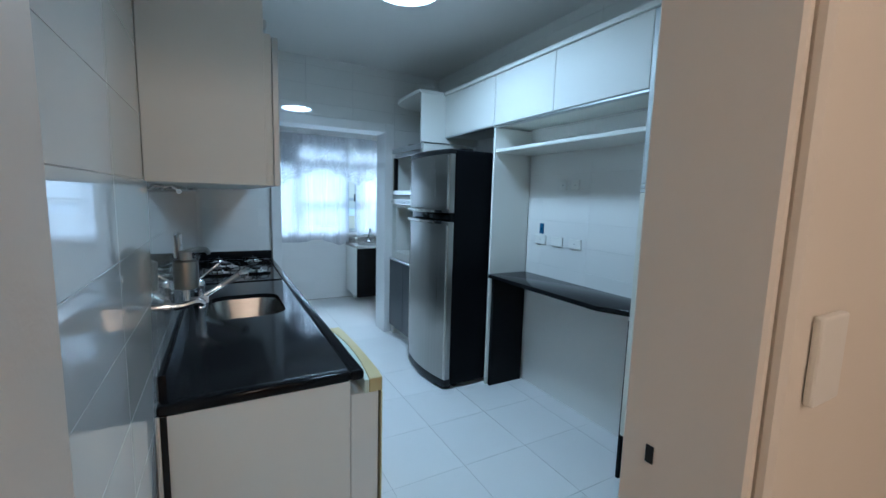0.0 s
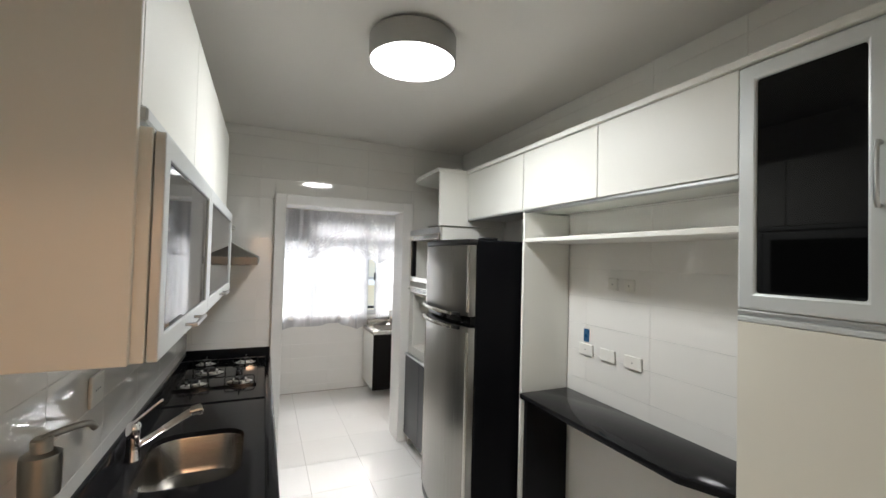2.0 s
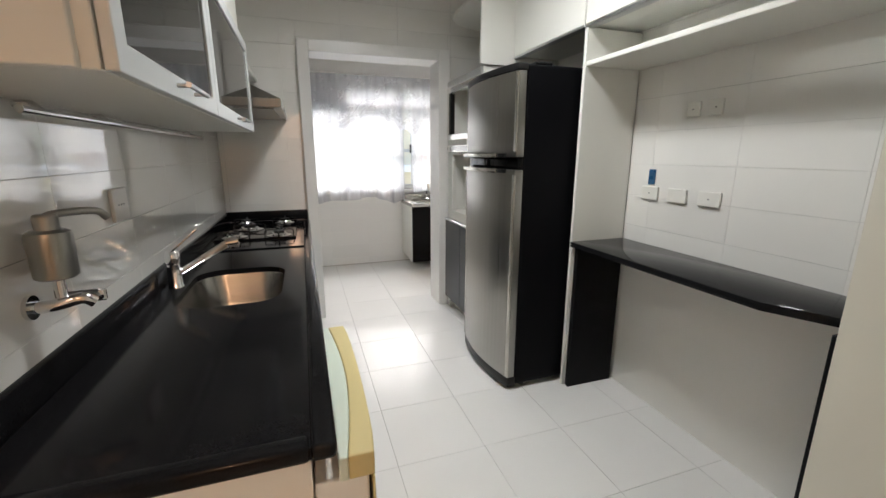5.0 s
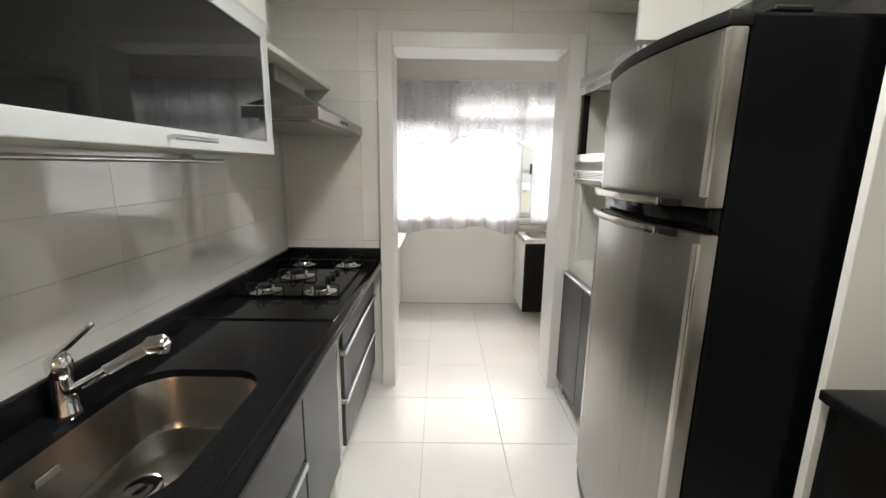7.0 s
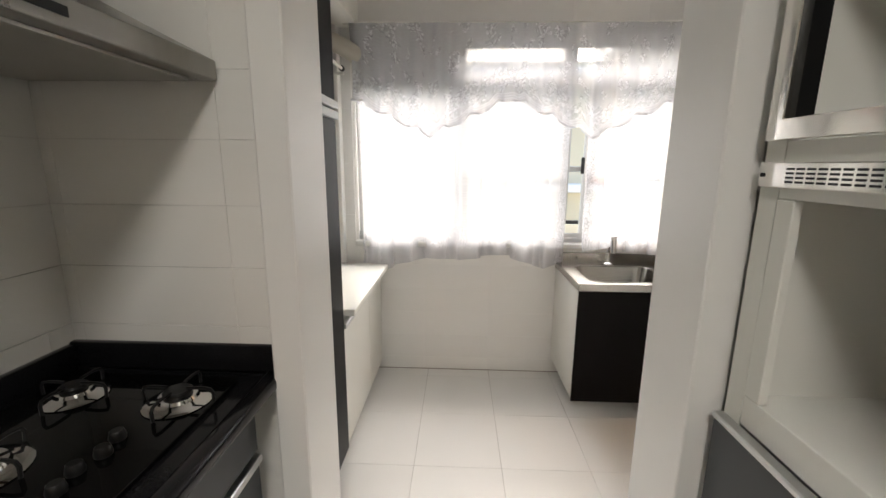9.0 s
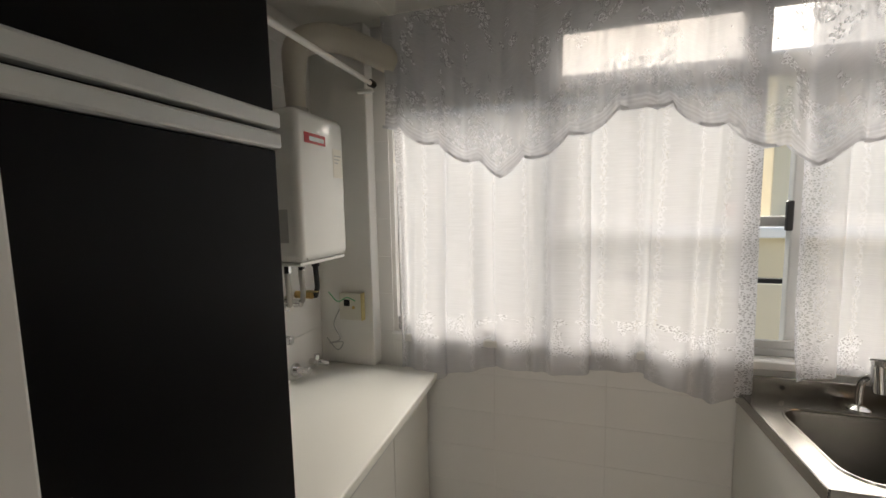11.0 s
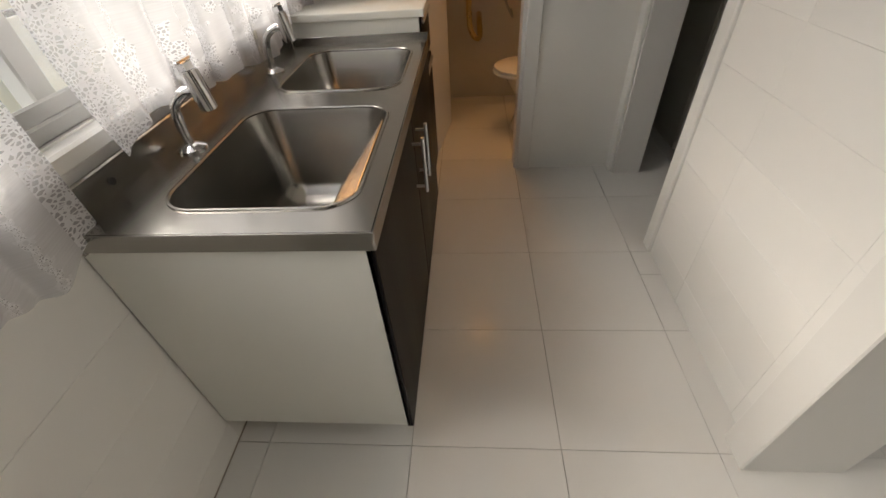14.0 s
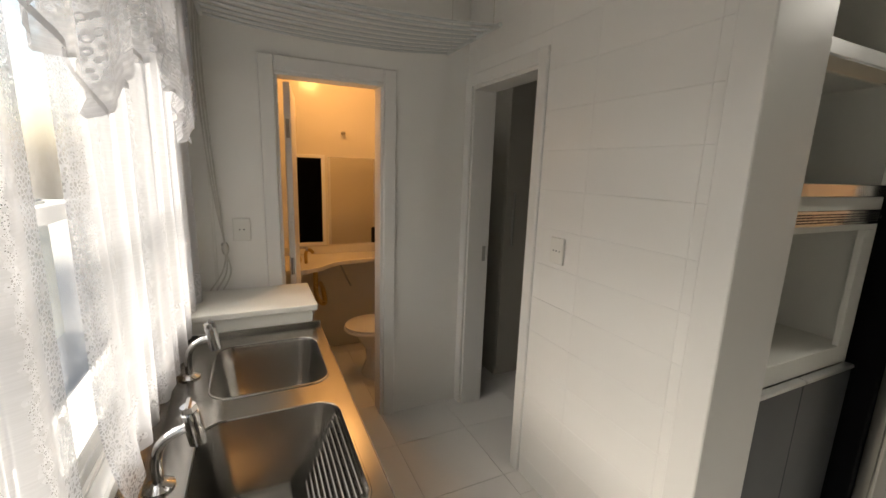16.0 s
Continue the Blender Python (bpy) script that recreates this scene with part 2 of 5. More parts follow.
M = dict(
    paint=material("wall_paint", (0.85, 0.84, 0.8), 0.6, vary=0.03, scale=1.5, bump=0.15, bump_scale=180),
    ceiling=material("ceiling_paint", (0.84, 0.82, 0.78), 0.8, vary=0.03, scale=1.2, bump=0.2, bump_scale=140),
    tile=material("glazed_wall_tile", (0.86, 0.85, 0.81), 0.03, spec=1.0, coat=0.8, vary=0.02, scale=2, bump=0.02, bump_scale=9, per_object=0.03),
    matt_tile=material("satin_wall_tile", (0.84, 0.83, 0.8), 0.3, vary=0.02, scale=2, bump=0.03, bump_scale=9, per_object=0.03),
    grout=material("pale_grout", (0.77, 0.755, 0.715), 0.85, vary=0.12, scale=9, bump=0.3, bump_scale=200),
    floor=material("porcelain_floor_tile", (0.75, 0.74, 0.715), 0.17, spec=0.09, vary=0.04, scale=1.7, bump=0.02, bump_scale=14, per_object=0.03),
    floor_grout=material("floor_grout", (0.33, 0.29, 0.25), 0.9, vary=0.2, scale=12, bump=0.3, bump_scale=200),
    trim=material("white_satin_trim", (0.8, 0.79, 0.76), 0.32, vary=0.03, scale=2.5, bump=0.05, bump_scale=90),
    white=material("white_laminate", (0.78, 0.775, 0.72), 0.45, spec=0.3, vary=0.025, scale=2.0, bump=0.03, bump_scale=160),
    cream=material("cream_laminate", (0.72, 0.69, 0.6), 0.4, vary=0.03, scale=2.0, bump=0.03, bump_scale=160),
    graphite=material("graphite_laminate", (0.045, 0.049, 0.054), 0.36, spec=0.4, vary=0.08, scale=3, bump=0.04, bump_scale=220),
    black=material("black_laminate", (0.006, 0.006, 0.007), 0.38, vary=0.2, scale=3, bump=0.04, bump_scale=220, spec=0.1),
    wenge=material("dark_wenge_laminate", (0.005, 0.0038, 0.0035), 0.4, vary=0.25, scale=4, spec=0.09, bump=0.1, bump_scale=60, stretch=(1, 1, 0.08)),
    granite=material("black_granite", (0.009, 0.009, 0.01), 0.11, vary=0.25, scale=5, bump=0.02, bump_scale=260, fine=0.5, spec=0.13),
    black_glass=material("black_glass", (0.003, 0.003, 0.003), 0.04, vary=0.1, scale=2, spec=0.15),
    smoke=material("smoked_glass", (0.008, 0.008, 0.008), 0.04, vary=0.15, scale=2, spec=0.45),
    alu=material("brushed_aluminium", (0.62, 0.63, 0.63), 0.34, 1.0, vary=0.05, scale=5, stretch=(1, 0.05, 1)),
    window_alu=material("dulled_window_aluminium", (0.4, 0.4, 0.385), 0.5, 0.25, vary=0.08, scale=5, bump=0.05, bump_scale=90),
    alu_paint=material("silver_painted_frame", (0.6, 0.62, 0.61), 0.38, 0.2, vary=0.03, scale=4),
    steel=material("brushed_stainless_steel", (0.33, 0.32, 0.295), 0.3, 1.0, vary=0.1, scale=3.0, bump=0.04, bump_scale=30, stretch=(14, 14, 0.25)),
    steel_trim=material("polished_steel_strip", (0.52, 0.5, 0.46), 0.22, 1.0, vary=0.08, scale=3, stretch=(6, 6, 0.3)),
    sink=material("satin_stainless_bowl", (0.37, 0.355, 0.33), 0.24, 1.0, vary=0.1, scale=4, bump=0.03, bump_scale=50),
    bright_steel=material("bright_stainless_trim", (0.8, 0.79, 0.76), 0.13, 1.0, vary=0.06, scale=4, stretch=(1, 0.2, 1)),
    chrome=material("polished_chrome", (0.75, 0.75, 0.75), 0.07, 1.0, vary=0.03, scale=8),
    grey_metal=material("dull_grey_metal", (0.42, 0.41, 0.38), 0.4, 0.9, vary=0.08, scale=6),
    lamp_band=material("satin_nickel_band", (0.36, 0.36, 0.34), 0.42, 0.85, vary=0.05, scale=5),
    fridge_black=material("textured_black_steel", (0.005, 0.005, 0.006), 0.34, vary=0.2, scale=3, bump=0.15, bump_scale=420, spec=0.07),
    plastic=material("black_plastic", (0.008, 0.008, 0.008), 0.35, vary=0.1, scale=8, spec=0.3),
    grey_plastic=material("silver_grey_plastic", (0.45, 0.45, 0.43), 0.32, 0.3, vary=0.05, scale=8),
    white_plastic=material("white_plastic", (0.78, 0.77, 0.72), 0.35, vary=0.03, scale=8),
    aged_plastic=material("yellowed_plastic", (0.62, 0.52, 0.24), 0.4, vary=0.07, scale=5),
    pale_green=material("pale_green_plate", (0.62, 0.7, 0.6), 0.35, vary=0.04, scale=5),
    enamel=material("white_enamel", (0.78, 0.78, 0.74), 0.22, vary=0.03, scale=4),
    ceramic=material("glazed_ceramic", (0.8, 0.78, 0.74), 0.08, vary=0.02, scale=3),
    label_grey=material("grey_print", (0.42, 0.42, 0.4), 0.5, vary=0.15, scale=30),
    marble=material("pale_vanity_top", (0.75, 0.7, 0.6), 0.15, vary=0.06, scale=4),
    duct=material("beige_exhaust_duct", (0.5, 0.47, 0.4), 0.45, vary=0.08, scale=8),
    cord=material("white_cord", (0.62, 0.6, 0.55), 0.8, vary=0.1, scale=30),
    rubber=material("dark_rubber", (0.02, 0.02, 0.02), 0.6, vary=0.1, scale=9),
    copper=material("brass_fitting", (0.6, 0.42, 0.16), 0.3, 1.0, vary=0.08, scale=9),
    red=material("red_enamel", (0.42, 0.02, 0.02), 0.2, vary=0.08, scale=8),
    blue=material("blue_film", (0.02, 0.09, 0.2), 0.3, vary=0.1, scale=30),
    green=material("green_wire", (0.1, 0.45, 0.2), 0.5, vary=0.1, scale=30),
    beech=material("pale_beech", (0.55, 0.38, 0.22), 0.4, vary=0.12, scale=4, stretch=(1, 8, 1)),
    mirror=material("mirror", (0.85, 0.85, 0.85), 0.02, 1.0, vary=0.0),
    warm_wall=material("bathroom_tile", (0.75, 0.7, 0.6), 0.2, vary=0.03, scale=2),
    facade=material("cream_render", (0.62, 0.56, 0.42), 0.9, vary=0.07, scale=0.8, bump=0.3, bump_scale=20),
    roofing=material("white_roof_sheet", (0.75, 0.75, 0.75), 0.6, vary=0.08, scale=2),
    terracotta=material("terracotta", (0.5, 0.18, 0.1), 0.8, vary=0.15, scale=5),
    yard=material("concrete_yard", (0.32, 0.31, 0.29), 0.9, vary=0.12, scale=1.5, bump=0.4, bump_scale=30),
    wardrobe=material("taupe_wardrobe_front", (0.5, 0.48, 0.42), 0.5, vary=0.05, scale=3),
    hall_paint=material("hallway_paint", (0.74, 0.69, 0.6), 0.6, vary=0.03, scale=1.5, bump=0.15, bump_scale=180),
    voile=sheer("voile_curtain", 0.28, 0.36, stripe=9.5),
    binding=sheer("bound_lace_edge", 0.2, 0.3),
    lace=sheer("lace_valance", 0.40, 0.42, lace=True),
    glow=glowing("lit_diffuser", (1.0, 0.97, 0.92), 1.6),
    pane=clear_glass("window_glass"),
)

# ---- building helpers ----


def obj(name, bm, mat, smooth=False):
    me = bpy.data.meshes.new(name)
    bm.normal_update()
    bm.to_mesh(me)
    bm.free()
    me.materials.append(M[mat])
    if smooth:
        for p in me.polygons:
            p.use_smooth = True
        me.set_sharp_from_angle(angle=radians(38))
    return new(name, me)


def part(name, bm, mat, parent, label="", smooth=False):
    ob = obj(name, bm, mat, smooth)
    ob.parent = parent
    if label:
        ob["label"] = label
    return ob


def thing(name, label, category, group="", at=(0, 0, 0)):
    ob = new(name)
    ob.empty_display_size = 0.05
    ob.location = at
    return tagged(ob, label, category, group)


def structure(name, bm, mat, label, category, smooth=False):
    return tagged(obj(name, bm, mat, smooth), label, category, kind="structure")


def box(x0, x1, y0, y1, z0, z1, bevel=0.0, bm=None, seg=1):
    """A box between two corners, its edges rounded by bevel, added to bm or a new mesh."""
    b = bmesh.new()
    bmesh.ops.create_cube(b, size=1)
    for v in b.verts:
        v.co = ((x0 + x1) / 2 + v.co.x * (x1 - x0), (y0 + y1) / 2 + v.co.y * (y1 - y0), (z0 + z1) / 2 + v.co.z * (z1 - z0))
    if bevel:
        bmesh.ops.bevel(b, geom=b.edges[:], offset=bevel, segments=seg, affect="EDGES", profile=0.5)
    return merge(bm, b)


def merge(bm, b):
    if bm is None:
        return b
    me = bpy.data.meshes.new("tmp")
    b.to_mesh(me)
    b.free()
    bm.from_mesh(me)
    bpy.data.meshes.remove(me)
    return bm


def cyl(a, b, r, r2=None, seg=20, bm=None, bevel=0.0):
    """A cylinder or cone from point a to point b."""
    a, b = Vector(a), Vector(b)
    m = bmesh.new()
    bmesh.ops.create_cone(m, cap_ends=True, segments=seg, radius1=r, radius2=r if r2 is None else r2, depth=(b - a).length)
    if bevel:
        bmesh.ops.bevel(m, geom=[e for e in m.edges if any(len(f.verts) > 4 for f in e.link_faces)], offset=bevel, segments=2, affect="EDGES")
    m.transform(Matrix.Translation((a + b) / 2) @ (b - a).to_track_quat("Z", "Y").to_matrix().to_4x4())
    return merge(bm, m)


def tube(points, r, seg=10, bm=None, steps=6):
    """A bent pipe through points, rounded between them."""
    p = [Vector(q) for q in points]
    path = []
    for i in range(len(p) - 1):
        a, b, c, d = p[max(i - 1, 0)], p[i], p[i + 1], p[min(i + 2, len(p) - 1)]
        for k in range(steps):
            t = k / steps
            path.append(0.5 * ((2 * b) + (c - a) * t + (2 * a - 5 * b + 4 * c - d) * t * t + (3 * b - a - 3 * c + d) * t ** 3))
    path.append(p[-1])
    m = bmesh.new()
    rings, side = [], None
    for i, q in enumerate(path):
        way = (path[min(i + 1, len(path) - 1)] - path[max(i - 1, 0)]).normalized()
        if side is None:
            side = way.orthogonal().normalized()
        side = (side - way * side.dot(way)).normalized()
        up = way.cross(side)
        rr = r(i / (len(path) - 1)) if callable(r) else r
        rings.append([m.verts.new(q + (side * math.cos(2 * math.pi * k / seg) + up * math.sin(2 * math.pi * k / seg)) * rr) for k in range(seg)])
    for A, B in zip(rings, rings[1:]):
        for k in range(seg):
            m.faces.new((A[k], A[(k + 1) % seg], B[(k + 1) % seg], B[k]))
    m.faces.new(rings[0][::-1]), m.faces.new(rings[-1])
    return merge(bm, m)


def prism(poly, z0, z1, bevel=0.0, bm=None):
    """An upright prism on a polygon of (x, y)."""
    m = bmesh.new()
    low = [m.verts.new((x, y, z0)) for x, y in poly]
    f = m.faces.new(low)
    up = bmesh.ops.extrude_face_region(m, geom=[f])
    bmesh.ops.translate(m, vec=(0, 0, z1 - z0), verts=[v for v in up["geom"] if isinstance(v, bmesh.types.BMVert)])
    bmesh.ops.recalc_face_normals(m, faces=m.faces[:])
    if bevel:
        bmesh.ops.bevel(m, geom=m.edges[:], offset=bevel, segments=2, affect="EDGES", profile=0.5)
    return merge(bm, m)


def lathe(profile, at, seg=28, bm=None):
    """A turned shape: (radius, height) pairs round an upright axis at a point."""
    m = bmesh.new()
    rings = [[m.verts.new((at[0] + r * math.cos(2 * math.pi * k / seg), at[1] + r * math.sin(2 * math.pi * k / seg), at[2] + z)) for k in range(seg)] for r, z in profile]
    for A, B in zip(rings, rings[1:]):
        for k in range(seg):
            m.faces.new((A[k], A[(k + 1) % seg], B[(k + 1) % seg], B[k]))
    m.faces.new(rings[0][::-1]), m.faces.new(rings[-1])
    return merge(bm, m)


def rounded(x0, x1, y0, y1, r, n=6):
    """Corners of a rounded rectangle, anticlockwise."""
    out = []
    for cx, cy, a in ((x1 - r, y1 - r, 0), (x0 + r, y1 - r, 90), (x0 + r, y0 + r, 180), (x1 - r, y0 + r, 270)):
        out += [(cx + r * math.cos(radians(a + 90 * k / n)), cy + r * math.sin(radians(a + 90 * k / n))) for k in range(n + 1)]
    return out


def slab_with_holes(outer, holes, z0, z1):
    """A flat slab with rounded holes cut through it."""
    m = bmesh.new()
    edges = []
    for loop in (outer, *holes):
        vs = [m.verts.new((x, y, z1)) for x, y in loop]
        edges += [m.edges.new((vs[i], vs[(i + 1) % len(vs)])) for i in range(len(vs))]
    fill = bmesh.ops.triangle_fill(m, edges=edges, use_beauty=True, use_dissolve=False)
    faces = [f for f in fill["geom"] if isinstance(f, bmesh.types.BMFace)]
    up = bmesh.ops.extrude_face_region(m, geom=faces)
    bmesh.ops.translate(m, vec=(0, 0, z0 - z1), verts=[v for v in up["geom"] if isinstance(v, bmesh.types.BMVert)])
    bmesh.ops.recalc_face_normals(m, faces=m.faces[:])
    return m


def bowl(x0, x1, y0, y1, r, ztop, depth, shrink=0.025, floor_r=0.03):
    """A pressed basin with rounded corners, sloping sides and a rounded floor edge."""
    m = bmesh.new()
    rows = []
    for d, s in ((0, 0), (depth * 0.05, 0.003), (depth * 0.8, shrink * 0.8), (depth * 0.93, shrink * 1.2), (depth, shrink + floor_r)):
        rows.append([m.verts.new((x, y, ztop - d)) for x, y in rounded(x0 + s, x1 - s, y0 + s, y1 - s, max(r - s * 0.3, 0.01))])
    for A, B in zip(rows, rows[1:]):
        for k in range(len(A)):
            m.faces.new((A[k], A[(k + 1) % len(A)], B[(k + 1) % len(A)], B[k]))
    m.faces.new(rows[-1])
    bmesh.ops.recalc_face_normals(m, faces=m.faces[:])
    for f in m.faces:
        f.normal_flip()
    return m


def frame_bars(axis, at, u0, u1, v0, v1, w, d, bevel=0.004):
    """A mitred frame in the plane axis = at, facing along that axis; u is the other level axis, v is z."""
    m = bmesh.new()
    rings = []
    for off in (0.0, d):
        for k in (0.0, w):
            pts = [(u0 + k, v0 + k), (u1 - k, v0 + k), (u1 - k, v1 - k), (u0 + k, v1 - k)]
            rings.append([m.verts.new((at + off, u, v) if axis == "x" else (u, at + off, v)) for u, v in pts])
    o0, i0, o1, i1 = rings
    for A, B in ((o0, i0), (i0, i1), (i1, o1), (o1, o0)):
        for k in range(4):
            m.faces.new((A[k], A[(k + 1) % 4], B[(k + 1) % 4], B[k]))
    bmesh.ops.recalc_face_normals(m, faces=m.faces[:])
    long_edges = [e for e in m.edges if len({tuple(round(c, 5) for c in v.co) for v in e.verts}) == 2 and sum(abs(p - q) > 1e-5 for p, q in zip(e.verts[0].co, e.verts[1].co)) == 1]
    bmesh.ops.bevel(m, geom=long_edges, offset=min(bevel, d * 0.4), segments=2, affect="EDGES", profile=0.5)
    return m


# ---- setting ----
LW, RW, NEAR, DW, DL, CEIL = 0.675, 3.128, 0.91, 4.88, 5.03, 2.88   # kitchen: left, right, near wall, doorway wall (two faces), ceiling
LL, WW, FW, LCEIL = 0.745, 6.60, 4.17, 2.62                          # laundry: left wall, window wall, far wall, ceiling


def wall(name, axis, a0, a1, u0, u1, z1, openings, mat, label):
    """A wall between a0 and a1 across axis, u0 to u1 along the other; openings are (u0, u1, z0, z1)."""
    m = bmesh.new()
    cuts = [(u0, u1, 0.0, z1)]
    for h in openings:
        cuts = [r for c in cuts for r in minus(c, h)]
    for a, b, c, d in cuts:
        box(*((a0, a1, a, b) if axis == "x" else (a, b, a0, a1)), c, d, 0, m)
    return structure(name, m, mat, label, "wall")


def minus(r, h):
    """What is left of the rectangle r outside the rectangle h."""
    a, b, c, d = r
    e, f, g, i = max(a, h[0]), min(b, h[1]), max(c, h[2]), min(d, h[3])
    if e >= f or g >= i:
        return [r]
    out = [(a, e, c, d), (f, b, c, d), (e, f, c, g), (e, f, i, d)]
    return [q for q in out if q[1] - q[0] > 0.004 and q[3] - q[2] > 0.004]


structure("floor", box(-0.6, 5.5, -1.6, 6.75, -0.12, -0.006), "floor_grout", "tiled floor running through kitchen and laundry", "floor")
wall_left = wall("wall_left", "x", LW - 0.15, LW, NEAR - 0.15, DW, CEIL, [], "grout", "kitchen wall with glossy white tiles")
wall_right = wall("wall_right", "x", RW, RW + 0.12, NEAR - 0.15, DW, CEIL, [], "grout", "kitchen wall behind cabinets and desk")
wall_entry = wall("wall_entry", "y", NEAR - 0.15, NEAR, LW, RW, CEIL, [(0.755, 1.385, 0, 2.1)], "hall_paint", "painted wall with the kitchen entrance")
wall_door = wall("wall_doorway", "y", DW, DL, LW - 0.15, FW + 0.12, CEIL, [(1.36, 2.5, 0, 2.25), (3.46, 4.1, 0, 2.1)], "grout", "tiled wall between kitchen and laundry")
wall_laundry = wall("wall_laundry_left", "x", LL - 0.15, LL, DL, WW + 0.15, LCEIL, [], "grout", "white tiled laundry wall behind the water heater")
wall_window = wall("wall_window", "y", WW, WW + 0.15, LL - 0.15, FW + 0.12, LCEIL, [(1.12, 3.85, 0.98, 2.28)], "grout", "tiled wall below the wide laundry window")
wall_far = wall("wall_far", "x", FW, FW + 0.12, DL, WW, LCEIL, [(5.575, 6.15, 0, 2.07)], "paint", "white wall with the bathroom doorway")
structure("ceiling", box(LW - 0.15, RW + 0.12, NEAR - 0.15, DL, CEIL, CEIL + 0.1), "ceiling", "white painted kitchen ceiling", "ceiling")
structure("ceiling_laundry", box(LL - 0.15, FW + 0.12, DL + 0.001, WW + 0.15, LCEIL, LCEIL + 0.1), "ceiling", "white painted laundry ceiling", "ceiling")
structure("floor_joint", box(LL + 0.01, FW - 0.01, WW - 0.0085, WW - 0.0065, 0.0005, 0.006), "floor_grout", "dark joint between laundry floor and wall", "trim")
# the hallway behind the entrance
structure("hall_wall_left", box(-0.6, -0.48, -1.6, NEAR - 0.15, 0, CEIL), "hall_paint", "painted hallway wall", "wall")
structure("hall_wall_back", box(-0.48, RW + 0.12, -1.6, -1.48, 0, CEIL), "hall_paint", "painted hallway wall", "wall")
structure("hall_wall_side", box(RW, RW + 0.12, -1.48, NEAR - 0.15, 0, CEIL), "hall_paint", "painted hallway wall", "wall")
structure("hall_wall_front", box(-0.48, LW - 0.15, NEAR - 0.15, NEAR, 0, CEIL), "hall_paint", "painted hallway wall", "wall")
structure("hall_ceiling", box(-0.6, RW + 0.12, -1.6, NEAR - 0.15, CEIL, CEIL + 0.1), "ceiling", "white hallway ceiling", "ceiling")
structure("entry_wall_outlet_side", box(LW, 0.735, NEAR - 0.2, NEAR - 0.152, 0, 2.14, 0.004), "hall_paint", "painted door casing", "trim")
# the dark side room and the bathroom
structure("side_room_walls", box(4.95, 5.05, 3.1, DW, 0, 2.6), "paint", "unlit side room wall", "wall")
structure("side_room_back", box(RW + 0.12, 4.95, 3.0, 3.1, 0, 2.6), "paint", "unlit side room wall", "wall")
structure("side_room_ceiling", box(RW + 0.12, 5.05, 3.0, DW, 2.6, 2.7), "ceiling", "unlit side room ceiling", "ceiling")
structure("bathroom_wall_back", box(5.34, 5.44, 4.9, 6.9, 0, 2.5), "warm_wall", "warm-lit bathroom wall", "wall")
structure("bathroom_wall_side", box(FW + 0.12, 5.34, 6.75, 6.85, 0, 2.5), "warm_wall", "warm-lit bathroom wall", "wall")
structure("bathroom_wall_inner", box(FW + 0.12, 5.34, 4.9, 5.03, 0, 2.5), "warm_wall", "warm-lit bathroom wall", "wall")
structure("bathroom_wall_front", box(FW + 0.121, FW + 0.125, 5.03, 5.5, 0, 2.5), "warm_wall", "warm-lit bathroom wall", "wall")
structure("bathroom_ceiling", box(FW + 0.12, 5.44, 4.9, 6.85, 2.5, 2.6), "ceiling", "bathroom ceiling", "ceiling")

# doorway lining between kitchen and laundry, proud of both wall faces
casing = tagged(new("door_casing"), "wide white painted doorway casing without a door", "door frame", kind="structure")
part("jamb", box(1.305, 1.393, 4.815, 5.09, 0, 2.308, 0.004), "trim", casing)
part("jamb", box(2.46, 2.56, 4.815, 5.09, 0, 2.308, 0.004), "trim", casing)
part("head", box(1.3935, 2.4595, 4.815, 5.09, 2.218, 2.308, 0.004), "trim", casing)

# laundry door casings
def door_frame(name, label, axis, a0, a1, u0, u1, top, w, proud):
    """Casing and lining round an opening u0..u1; the wall lies between a0 and a1, its seen face is a0 or a1 by the sign of proud."""
    fr = tagged(new(name), label, "door frame", kind="structure")
    face = (a1, a1 + proud) if proud > 0 else (a0 + proud, a0)
    def bx(p, q, r, s, z0, z1, bev=0.005):
        return box(*((p, q, r, s) if axis == "x" else (r, s, p, q)), z0, z1, bev)
    part("casing_side", bx(*face, u0 - w, u0, 0, top + w), "trim", fr)
    part("casing_side", bx(*face, u1, u1 + w, 0, top + w), "trim", fr)
    part("casing_head", bx(*face, u0 + 0.0005, u1 - 0.0005, top, top + w), "trim", fr)
    part("lining", bx(a0 - 0.001, a1 + 0.001, u0 - 0.004, u0 + 0.016, 0, top - 0.017, 0.002), "trim", fr)
    part("lining", bx(a0 - 0.001, a1 + 0.001, u1 - 0.016, u1 + 0.004, 0, top - 0.017, 0.002), "trim", fr)
    part("lining", bx(a0 - 0.001, a1 + 0.001, u0, u1, top - 0.016, top + 0.004, 0.002), "trim", fr)
    return fr


door_frame("door_frame_bathroom", "white painted bathroom door casing", "x", FW, FW + 0.12, 5.575, 6.15, 2.07, 0.075, -0.02)
side_frame = door_frame("door_frame_side_room", "white painted casing of the open side doorway", "y", DW, DL, 3.46, 4.1, 2.1, 0.068, 0.02)
part("strike_plate", box(4.081, 4.0835, 4.90, 4.925, 1.02, 1.12, 0.001), "grey_metal", side_frame, "small metal strike plate")

